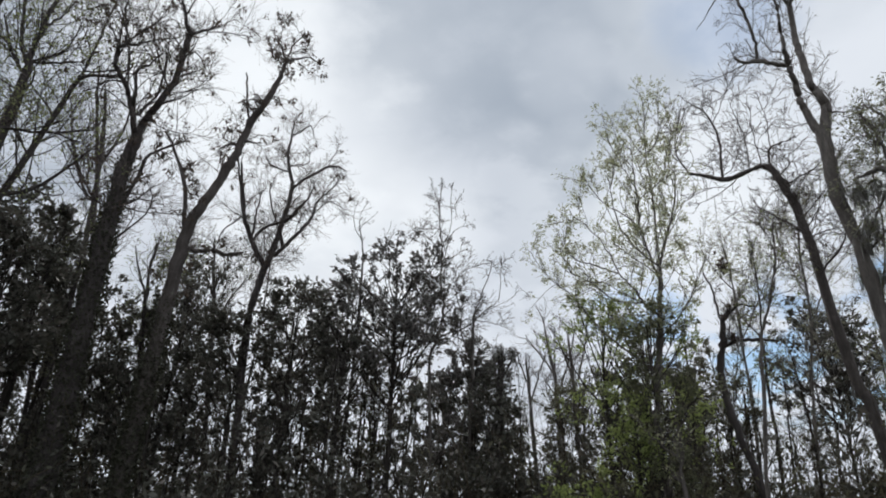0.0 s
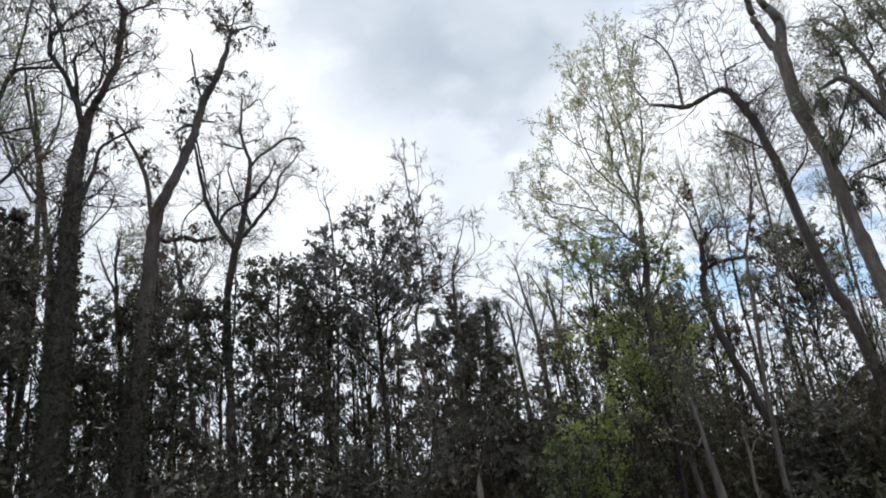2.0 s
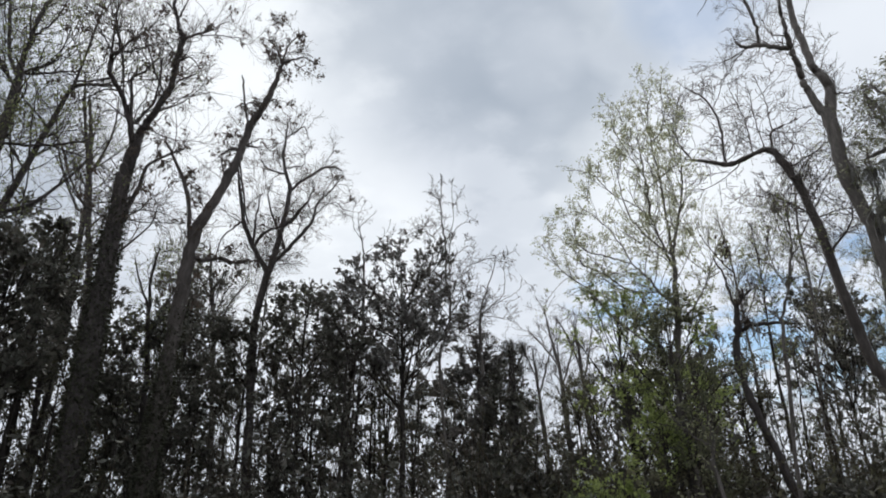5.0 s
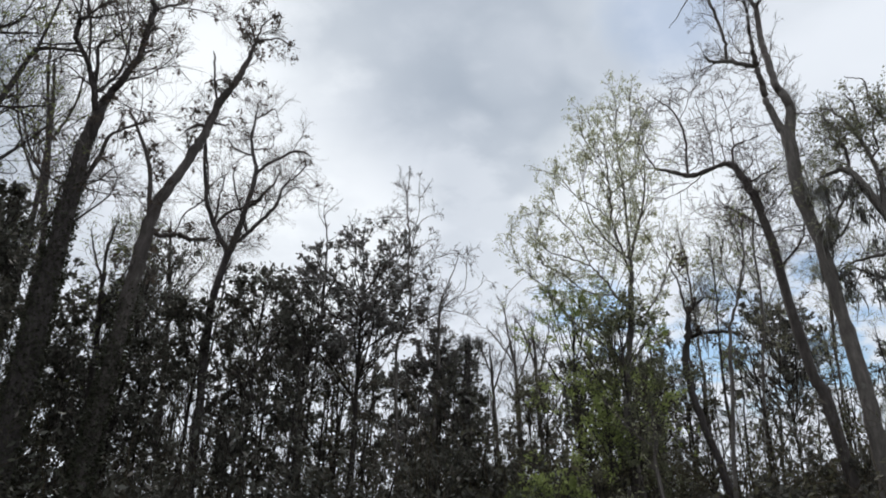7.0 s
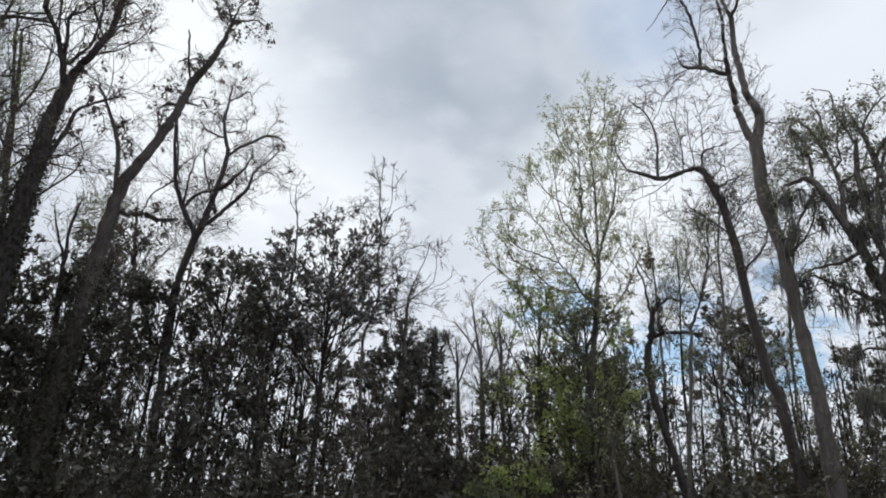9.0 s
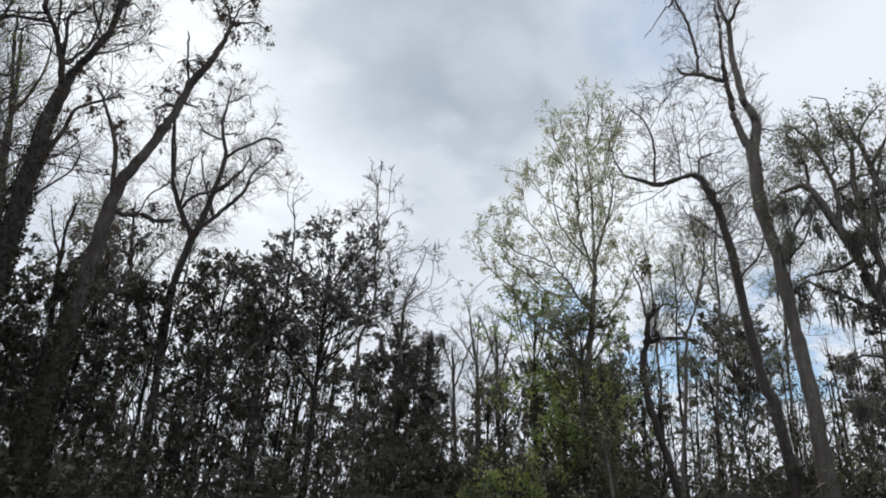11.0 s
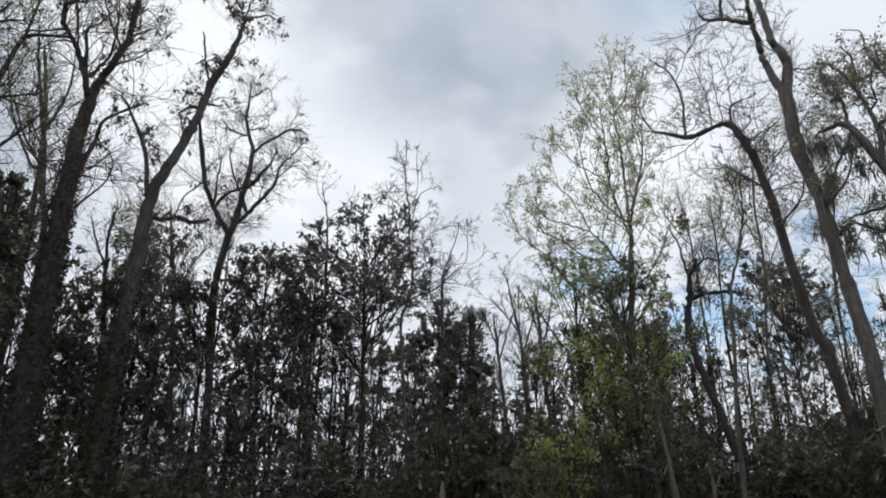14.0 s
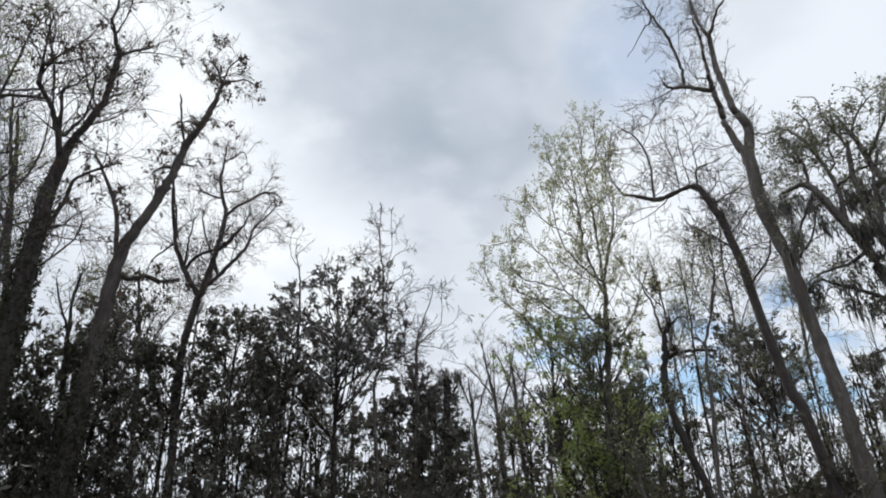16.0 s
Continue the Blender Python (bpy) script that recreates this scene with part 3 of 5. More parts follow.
limbs = []
limbs.append([(-0.18, 7.63, 0.083), (0.2, 7.97, 0.078), (0.87, 11.11, 0.057), (1.01, 11.49, 0.051), (1.37, 11.71, 0.037), (1.99, 11.94, 0.03)])
limbs.append([(-0.13, 11.01, 0.042), (-0.49, 11.48, 0.035), (-0.68, 11.93, 0.028), (-0.87, 12.38, 0.021)])
limbs.append([(-0.15, 9.54, 0.033), (0.45, 9.67, 0.034), (0.95, 9.88, 0.028), (1.52, 10.2, 0.021)])
limbs.append([(0.25, 7.98, 0.046), (0.85, 8.44, 0.04), (1.69, 9.84, 0.021)])
limbs.append([(-0.11, 11.23, 0.042), (-0.39, 11.84, 0.042), (-0.6, 12.99, 0.036), (-0.77, 14.02, 0.029), (-0.99, 14.68, 0.022), (-1.15, 15.58, 0.015)])
limbs.append([(-0.08, 11.35, 0.028), (0.35, 11.56, 0.028), (0.86, 11.87, 0.022)])
limbs.append([(1.01, 11.49, 0.036), (1.25, 14.39, 0.015)])
limbs.append([(-0.03, 12.47, 0.029), (0.3, 13.12, 0.022), (0.52, 14.31, 0.015)])
tree((-9.86, 11.96), 39.9, [(0.0, -0.1, 0.28), (-0.11, 2.5, 0.243), (-0.29, 5.66, 0.205), (-0.11, 10.29, 0.116), (-0.09, 11.1, 0.09), (-0.11, 11.59, 0.063), (-0.07, 12.29, 0.05), (0.01, 13.29, 0.037), (0.27, 14.03, 0.023)], limbs, label='tall slender hardwood coming into yellow-green leaf', leaf='bud', leaves=8500, girth=0.95, ivy=6000, ivy_top=8, ivy_deep=0.07, crook=1.3, branches=120, twigs=900, seed=25)

limbs = []
limbs.append([(0.09, 9.9, 0.139), (0.17, 10.46, 0.103), (0.32, 10.92, 0.098), (0.47, 11.39, 0.094), (0.61, 11.95, 0.089), (0.66, 12.59, 0.083), (0.68, 13.14, 0.092), (0.7, 13.43, 0.078), (0.55, 13.73, 0.057), (0.44, 14.15, 0.05), (0.35, 14.39, 0.043), (0.41, 14.82, 0.037), (0.36, 15.4, 0.03)])
limbs.append([(0.71, 13.39, 0.05), (0.97, 13.62, 0.036), (1.21, 13.87, 0.029), (1.31, 14.11, 0.015)])
limbs.append([(1.01, 13.64, 0.022), (1.69, 13.88, 0.015), (2.26, 13.99, 0.011)])
limbs.append([(0.09, 9.93, 0.101), (-0.05, 10.38, 0.083), (-0.24, 10.94, 0.077), (-0.39, 11.28, 0.065), (-0.64, 11.66, 0.065), (-0.76, 11.85, 0.065), (-0.77, 12.27, 0.059), (-0.64, 12.47, 0.053), (-0.36, 12.58, 0.034)])
limbs.append([(-0.62, 12.48, 0.04), (-0.74, 12.98, 0.034), (-0.86, 13.45, 0.027), (-0.86, 13.83, 0.021)])
limbs.append([(-0.71, 12.38, 0.026), (-0.97, 12.69, 0.02), (-1.23, 13.08, 0.013)])
limbs.append([(-0.07, 10.45, 0.045), (-0.17, 11.21, 0.046), (-0.25, 11.83, 0.04), (-0.03, 12.1, 0.027), (0.23, 12.66, 0.021)])
limbs.append([(-0.02, 10.55, 0.039), (0.14, 10.93, 0.039), (0.3, 11.32, 0.033), (0.35, 12.01, 0.027), (0.31, 12.6, 0.021)])
limbs.append([(-0.68, 11.67, 0.032), (-1.0, 11.5, 0.026), (-1.4, 11.33, 0.025)])
limbs.append([(0.67, 12.68, 0.028), (0.96, 12.9, 0.021), (1.2, 12.65, 0.014)])
limbs.append([(0.61, 11.95, 0.027), (0.94, 12.27, 0.021), (1.17, 12.46, 0.014)])
limbs.append([(0.07, 7.94, 0.059), (0.32, 9.01, 0.054), (0.46, 9.64, 0.041), (1.15, 10.24, 0.028)])
tree((-7.64, 12.91), 30.6, [(0.0, -0.1, 0.339), (-0.0, 2.86, 0.295), (-0.01, 5.04, 0.265), (-0.01, 7.51, 0.219), (-0.01, 8.99, 0.19), (0.03, 9.58, 0.175), (0.08, 9.97, 0.152)], limbs, label='big bare hardwood with ivy-dark trunk, crooked forks and dead leaf clumps', crook=1.4, clumps=85, ivy=9500, ivy_top=9.5, ivy_deep=0.07, girth=0.84, branches=110, twigs=820, reach=1.0, seed=32)

limbs = []
limbs.append([(-0.42, 9.22, 0.053), (-0.13, 10.42, 0.045), (-0.05, 11.65, 0.028)])
limbs.append([(-0.66, 10.74, 0.045), (-1.29, 11.65, 0.036), (-1.78, 12.81, 0.028)])
tree((-10.76, 18.04), 31.4, [(0.0, -0.1, 0.129), (-0.28, 8.12, 0.104), (-0.6, 10.35, 0.09), (-0.77, 11.53, 0.073), (-1.29, 13.77, 0.047), (-1.59, 15.51, 0.029)], limbs, label='slender pale bare tree standing behind a larger trunk', branches=40, twigs=420, seed=39)

limbs = []
limbs.append([(1.21, 10.86, 0.034), (1.08, 11.45, 0.028), (0.99, 11.94, 0.028), (0.92, 12.33, 0.021)])
limbs.append([(1.85, 12.98, 0.037), (1.7, 13.39, 0.03), (1.53, 13.61, 0.022), (1.38, 13.64, 0.015)])
limbs.append([(1.86, 12.98, 0.037), (2.08, 13.16, 0.03), (2.43, 13.35, 0.023), (2.66, 13.29, 0.015)])
limbs.append([(1.87, 13.02, 0.029), (1.96, 13.59, 0.022), (2.22, 13.99, 0.015)])
limbs.append([(1.47, 11.5, 0.035), (1.23, 11.59, 0.021), (1.07, 11.48, 0.014)])
limbs.append([(1.11, 10.15, 0.04), (0.85, 10.15, 0.033), (0.64, 9.94, 0.02)])
limbs.append([(1.21, 10.34, 0.04), (1.4, 10.34, 0.027), (1.58, 10.4, 0.02)])
limbs.append([(1.09, 9.91, 0.026), (1.25, 9.11, 0.026), (1.44, 8.28, 0.019)])
limbs.append([(0.29, 7.3, 0.064), (0.6, 7.25, 0.064), (0.92, 7.36, 0.059), (1.24, 7.27, 0.059), (1.59, 7.44, 0.04)])
limbs.append([(0.25, 7.54, 0.058), (0.07, 8.74, 0.053), (-0.32, 9.6, 0.04), (-0.55, 10.03, 0.027)])
tree((-6.28, 13.07), 25.4, [(0.0, -0.1, 0.237), (0.07, 2.28, 0.206), (0.19, 5.23, 0.182), (0.27, 7.19, 0.154), (0.38, 8.05, 0.135), (0.57, 8.51, 0.125), (0.77, 9.07, 0.121), (0.94, 9.56, 0.117), (1.07, 9.98, 0.106), (1.16, 10.48, 0.101), (1.25, 10.92, 0.102), (1.45, 11.41, 0.09), (1.65, 12.0, 0.078), (1.79, 12.59, 0.065), (1.87, 13.02, 0.044)], limbs, label='leaning broken-topped hardwood with bushy dead leaf clumps', clumps=70, ivy=8000, ivy_top=6, ivy_deep=0.07, bare=(1, 8), girth=0.88, up=0.0, wood=BARK_BROWN, crook=1.5, branches=95, twigs=800, reach=0.48, seed=46)

limbs = []
limbs.append([(-0.06, 8.51, 0.095), (0.07, 8.96, 0.096), (0.18, 9.59, 0.081), (0.29, 10.25, 0.074), (0.37, 10.92, 0.067), (0.38, 11.41, 0.06), (0.22, 11.97, 0.052), (0.11, 12.55, 0.043), (0.15, 13.19, 0.031), (0.16, 13.72, 0.018)])
limbs.append([(-0.04, 8.6, 0.079), (-0.33, 9.03, 0.072), (-0.55, 9.4, 0.072), (-0.74, 9.82, 0.064), (-0.89, 10.25, 0.057), (-1.01, 10.87, 0.049), (-1.12, 11.42, 0.041), (-1.21, 11.99, 0.025)])
limbs.append([(-0.53, 9.35, 0.048), (-0.33, 9.73, 0.048), (-0.06, 9.97, 0.041), (0.27, 10.12, 0.041)])
limbs.append([(0.13, 8.97, 0.064), (0.38, 9.26, 0.057), (0.65, 9.66, 0.057), (0.93, 10.07, 0.05), (1.13, 10.47, 0.042), (1.22, 10.97, 0.034), (1.55, 11.41, 0.026), (1.85, 11.87, 0.018)])
limbs.append([(0.36, 10.17, 0.041), (0.57, 10.42, 0.058), (0.69, 10.69, 0.05), (0.92, 11.01, 0.034), (1.1, 11.63, 0.017)])
limbs.append([(0.4, 11.27, 0.051), (0.61, 11.58, 0.043), (0.99, 11.91, 0.043), (1.39, 12.27, 0.035), (1.73, 12.32, 0.027), (2.0, 12.21, 0.018)])
limbs.append([(0.22, 11.87, 0.034), (-0.08, 11.91, 0.026), (-0.38, 12.05, 0.026), (-0.57, 12.31, 0.017)])
limbs.append([(0.18, 12.06, 0.026), (0.5, 12.16, 0.022), (0.76, 12.27, 0.017), (0.78, 12.69, 0.013)])
limbs.append([(0.15, 13.19, 0.026), (0.42, 13.39, 0.022), (0.68, 13.67, 0.018), (0.82, 13.33, 0.013)])
limbs.append([(-0.55, 9.4, 0.04), (-0.53, 10.03, 0.032), (-0.51, 10.58, 0.025), (-0.46, 11.06, 0.017)])
limbs.append([(0.21, 9.6, 0.041), (0.36, 9.44, 0.033), (-0.19, 10.82, 0.025), (-0.23, 11.39, 0.017)])
limbs.append([(-0.85, 10.16, 0.032), (-1.07, 9.95, 0.024), (-1.38, 9.55, 0.02), (-1.5, 9.01, 0.016)])
tree((-5.59, 17.64), 18.2, [(0.0, -0.1, 0.136), (-0.08, 2.5, 0.122), (-0.19, 5.01, 0.116), (-0.27, 6.59, 0.112), (-0.26, 7.26, 0.097)], limbs, crook=1.5, label='bare many-stemmed tree with fine curling twigs', clumps=40, branches=140, twigs=1500, reach=0.68, up=0.1, girth=1.0, seed=53)

limbs = []
limbs.append([(0.02, 7.85, 0.033), (0.03, 8.56, 0.034), (0.01, 9.3, 0.026), (0.14, 10.04, 0.026), (0.42, 10.4, 0.017), (0.69, 10.46, 0.013)])
limbs.append([(-0.09, 9.69, 0.026), (0.16, 10.43, 0.017), (0.14, 11.22, 0.018), (0.15, 11.82, 0.013)])
limbs.append([(-0.18, 10.37, 0.017), (-0.49, 10.02, 0.017), (-0.74, 10.24, 0.013), (-0.8, 10.53, 0.009)])
limbs.append([(-0.09, 9.13, 0.017), (0.42, 9.54, 0.017), (0.54, 9.9, 0.009)])
limbs.append([(-0.21, 11.26, 0.018), (-0.46, 11.39, 0.013), (-0.63, 11.51, 0.009)])
limbs.append([(-0.08, 8.49, 0.025), (-0.43, 8.8, 0.017), (-0.65, 9.19, 0.013), (-0.73, 9.66, 0.009)])
limbs.append([(0.02, 7.85, 0.021), (0.46, 8.3, 0.017), (0.68, 8.68, 0.008)])
tree((-0.42, 18.5), 1.4, [(0.0, -0.1, 0.083), (-0.16, 3.0, 0.072), (-0.32, 6.01, 0.064), (-0.19, 6.66, 0.065), (-0.01, 7.33, 0.058), (0.02, 7.85, 0.05), (-0.08, 8.49, 0.042), (-0.09, 9.13, 0.043), (-0.09, 9.69, 0.034), (-0.18, 10.37, 0.026), (-0.21, 11.26, 0.022), (-0.18, 11.96, 0.013)], limbs, crook=2.0, label='thin pale bare tree with an open feathery top', branches=85, twigs=620, fine=2, curl=4, stout=1.5, reach=0.5, up=0.12, droop=0.08, girth=0.55, wood=BARK_GREY, seed=60)

limbs = []
limbs.append([(0.1, 7.63, 0.043), (-0.23, 7.43, 0.035), (-0.59, 7.31, 0.035), (-0.96, 7.15, 0.026)])
limbs.append([(0.13, 7.9, 0.035), (0.3, 8.43, 0.026), (0.51, 8.98, 0.027), (0.65, 9.44, 0.018)])
limbs.append([(0.13, 7.71, 0.035), (0.48, 8.04, 0.026), (0.78, 8.28, 0.022), (0.91, 8.64, 0.018), (0.95, 9.7, 0.013)])
limbs.append([(0.1, 6.29, 0.051), (-0.09, 6.84, 0.043), (-0.25, 7.3, 0.035), (-0.26, 7.94, 0.035), (-0.23, 8.41, 0.026), (-0.39, 8.9, 0.018)])
limbs.append([(-0.26, 7.94, 0.026), (-0.45, 8.71, 0.018), (-0.32, 9.27, 0.018), (0.21, 9.54, 0.018), (0.67, 9.61, 0.013), (1.19, 9.47, 0.009)])
limbs.append([(0.13, 7.71, 0.026), (0.61, 7.66, 0.017), (1.11, 7.51, 0.013), (1.34, 7.3, 0.009)])
limbs.append([(0.48, 8.04, 0.017), (0.95, 8.26, 0.013), (1.33, 8.5, 0.009), (1.47, 8.86, 0.009)])
tree((0.38, 19.5), -1.3, [(0.0, -0.1, 0.098), (0.04, 2.72, 0.084), (0.08, 5.43, 0.075), (0.13, 5.94, 0.076), (0.1, 6.46, 0.068), (0.1, 6.99, 0.06), (0.11, 7.53, 0.052), (0.13, 7.9, 0.044)], limbs, crook=1.8, label='pale bare tree with arching drooping twigs', branches=85, twigs=620, fine=2, curl=4, stout=1.5, droop=0.12, reach=0.6, girth=0.65, wood=BARK_GREY, seed=67)

limbs = []
limbs.append([(-0.08, 7.08, 0.036), (0.03, 7.46, 0.036), (0.16, 7.9, 0.031), (0.3, 8.34, 0.025), (0.38, 8.82, 0.019), (0.42, 9.24, 0.013)])
limbs.append([(-0.08, 7.08, 0.03), (-0.08, 7.62, 0.024), (-0.1, 8.04, 0.025), (-0.08, 8.61, 0.019), (-0.1, 9.12, 0.019), (-0.15, 9.81, 0.013), (-0.13, 10.58, 0.013), (-0.02, 11.1, 0.01)])
limbs.append([(-0.09, 6.69, 0.03), (-0.27, 7.4, 0.024), (-0.39, 7.99, 0.025), (-0.4, 8.56, 0.025), (-0.41, 9.0, 0.019), (-0.44, 9.61, 0.013), (-0.42, 10.06, 0.01)])
limbs.append([(-0.08, 7.06, 0.03), (-0.39, 7.37, 0.024), (-0.58, 7.62, 0.019), (-0.85, 8.12, 0.019), (-0.97, 8.81, 0.013), (-1.0, 9.34, 0.01)])
limbs.append([(-0.17, 5.94, 0.035), (-0.45, 6.26, 0.03), (-0.66, 6.63, 0.024), (-0.95, 6.97, 0.018), (-1.39, 7.22, 0.016), (-1.8, 7.39, 0.013), (-2.12, 7.76, 0.01)])
limbs.append([(-0.39, 7.99, 0.019), (-0.68, 8.36, 0.013), (-1.12, 8.7, 0.013), (-1.42, 9.17, 0.01), (-1.57, 9.45, 0.007)])
limbs.append([(-0.95, 6.97, 0.015), (-1.19, 7.65, 0.013), (-1.54, 8.17, 0.01), (-1.92, 8.57, 0.007)])
limbs.append([(-0.45, 6.26, 0.018), (-1.06, 6.4, 0.015), (-1.48, 6.77, 0.012), (-2.03, 7.17, 0.01)])
limbs.append([(-0.15, 9.81, 0.013), (0.11, 10.18, 0.01), (0.29, 10.74, 0.007)])
limbs.append([(0.38, 8.82, 0.012), (0.31, 9.35, 0.009), (0.4, 10.08, 0.006)])
limbs.append([(-0.32, 4.75, 0.029), (-0.74, 5.13, 0.023), (-1.42, 5.77, 0.018), (-1.9, 6.46, 0.012), (-2.33, 6.9, 0.01)])
limbs.append([(-0.41, 9.0, 0.013), (-0.64, 9.6, 0.01), (-0.94, 10.4, 0.007)])
limbs.append([(0.16, 7.9, 0.012), (0.39, 8.32, 0.009), (0.77, 8.7, 0.006)])
limbs.append([(-0.22, 5.46, 0.023), (0.21, 5.92, 0.017), (0.57, 6.53, 0.012), (0.81, 7.11, 0.009)])
tree((4.56, 13.24), -18.8, [(0.0, -0.1, 0.087), (-0.21, 1.81, 0.075), (-0.42, 3.62, 0.067), (-0.36, 4.29, 0.062), (-0.32, 4.75, 0.057), (-0.22, 5.46, 0.058), (-0.15, 6.19, 0.053), (-0.09, 6.82, 0.042), (-0.08, 7.08, 0.036)], limbs, label='young tree in fresh pale yellow-green leaf', leaf='spring', leaves=14500, branches=180, twigs=850, fine=2.6, stout=1.2, angle=44, up=0.25, reach=0.8, crook=0.65, twig_wood=TWIG_PALE, wood=BARK_GREY, girth=0.9, seed=74)

limbs = []
limbs.append([(-2.54, 10.3, 0.046), (-2.49, 11.5, 0.039), (-2.71, 12.38, 0.032), (-3.15, 12.98, 0.025)])
limbs.append([(-3.35, 10.72, 0.031), (-3.63, 11.57, 0.024), (-3.36, 12.84, 0.016)])
limbs.append([(-1.44, 10.36, 0.045), (-1.31, 10.88, 0.038), (-0.84, 10.95, 0.022)])
limbs.append([(-0.75, 7.45, 0.041), (-0.25, 7.97, 0.027), (-0.04, 8.69, 0.021)])
limbs.append([(-0.91, 8.36, 0.035), (-1.39, 8.9, 0.029), (-1.83, 9.3, 0.015)])
limbs.append([(-1.87, 10.39, 0.023), (-1.88, 11.18, 0.019), (-1.97, 11.92, 0.016), (-2.08, 12.51, 0.008)])
limbs.append([(-1.33, 10.92, 0.023), (-1.31, 11.76, 0.015), (-1.4, 12.42, 0.012)])
limbs.append([(-1.19, 9.76, 0.029), (-0.6, 9.97, 0.022), (-0.31, 10.16, 0.014)])
limbs.append([(-0.92, 8.8, 0.021), (-0.43, 9.35, 0.014), (-0.08, 9.66, 0.011)])
limbs.append([(-2.17, 10.26, 0.023), (-2.71, 9.92, 0.015), (-3.2, 9.8, 0.008)])
limbs.append([(-2.57, 12.07, 0.016), (-2.3, 12.57, 0.012), (-2.03, 13.16, 0.008)])
limbs.append([(-1.59, 10.39, 0.022), (-1.65, 11.31, 0.015), (-1.65, 12.21, 0.012)])
tree((9.04, 13.8), -32.5, [(0.0, -0.1, 0.19), (-0.35, 4.05, 0.161), (-0.57, 5.07, 0.154), (-0.94, 8.68, 0.134), (-1.18, 9.67, 0.131), (-1.46, 10.36, 0.104), (-1.88, 10.39, 0.083), (-2.25, 10.3, 0.091), (-2.54, 10.32, 0.084), (-2.98, 10.56, 0.062), (-3.38, 10.75, 0.039)], limbs, label='bare leaning tree whose top bends over sideways', branches=140, twigs=1100, fine=2.4, stout=1.6, up=0.28, reach=0.74, angle=62, crook=1.9, curl=4, girth=0.72, wood=BARK_BROWN, seed=81)

limbs = []
limbs.append([(-0.47, 9.71, 0.154), (-0.3, 10.35, 0.13), (-0.41, 10.76, 0.112), (-0.5, 11.09, 0.1), (-0.54, 11.61, 0.095), (-0.6, 12.16, 0.09), (-0.6, 12.8, 0.077), (-0.58, 13.35, 0.071), (-0.68, 13.69, 0.051), (-0.75, 14.12, 0.044), (-0.77, 14.74, 0.037), (-0.72, 15.33, 0.023)])
limbs.append([(-0.58, 13.31, 0.05), (-0.41, 13.73, 0.043), (-0.22, 14.11, 0.036), (-0.04, 14.31, 0.029), (0.11, 14.62, 0.022)])
limbs.append([(-0.53, 9.78, 0.116), (-0.67, 10.33, 0.099), (-0.76, 10.78, 0.093), (-0.78, 11.29, 0.081), (-0.82, 11.74, 0.082), (-0.82, 12.18, 0.063), (-0.82, 12.82, 0.05), (-0.8, 13.46, 0.043), (-0.84, 13.97, 0.036), (-0.8, 14.75, 0.03)])
limbs.append([(-0.83, 11.71, 0.069), (-1.14, 11.93, 0.063), (-1.42, 12.13, 0.064), (-1.71, 12.21, 0.05), (-1.85, 12.37, 0.036), (-1.89, 12.49, 0.022)])
limbs.append([(-1.43, 12.13, 0.049), (-1.4, 12.65, 0.043), (-1.45, 13.23, 0.044), (-1.55, 13.87, 0.045), (-1.69, 14.34, 0.038), (-1.81, 14.76, 0.031), (-1.92, 15.2, 0.031), (-1.96, 15.35, 0.016)])
limbs.append([(-1.82, 14.72, 0.031), (-1.89, 14.51, 0.03), (-2.05, 14.44, 0.023), (-2.3, 14.07, 0.015), (-2.64, 13.7, 0.011)])
limbs.append([(-0.84, 12.1, 0.021), (-1.08, 12.25, 0.018), (-1.18, 12.45, 0.014), (-1.24, 12.84, 0.011)])
limbs.append([(-0.3, 10.26, 0.026), (-0.06, 10.15, 0.019), (0.14, 10.1, 0.013)])
limbs.append([(-0.23, 6.88, 0.035), (0.2, 7.32, 0.029), (0.49, 7.92, 0.018)])
tree((8.28, 11.91), -34.6, [(0.0, -0.1, 0.228), (-0.04, 2.27, 0.198), (-0.06, 3.32, 0.184), (-0.09, 4.16, 0.168), (-0.14, 5.06, 0.156), (-0.21, 6.01, 0.149), (-0.29, 7.14, 0.148), (-0.48, 8.31, 0.16), (-0.46, 9.17, 0.158), (-0.47, 9.82, 0.174)], limbs, label='tall bare hardwood with pale grey forked trunk and broken limbs', branches=85, twigs=800, reach=0.5, wood=BARK_GREY, girth=0.82, bare=(6,), seed=88)

limbs = []
limbs.append([(-0.95, 5.6, 0.058), (-0.65, 5.72, 0.052), (-0.26, 5.72, 0.045), (0.19, 5.65, 0.032)])
limbs.append([(-0.84, 6.27, 0.033), (-0.5, 6.53, 0.026), (-0.2, 6.44, 0.02)])
limbs.append([(-0.9, 6.07, 0.033), (-0.99, 6.84, 0.027), (-1.15, 7.42, 0.02)])
tree((6.85, 13.91), -24.6, [(0.0, -0.1, 0.119), (-0.44, 2.11, 0.099), (-0.78, 3.46, 0.092), (-1.02, 4.44, 0.088), (-1.05, 5.21, 0.084), (-0.94, 5.65, 0.078), (-0.88, 6.13, 0.066), (-0.72, 6.47, 0.046)], limbs, label='dark crooked leaning tree with a level side branch', clumps=8, moss=9, crook=1.3, reach=0.45, branches=22, twigs=170, seed=95)

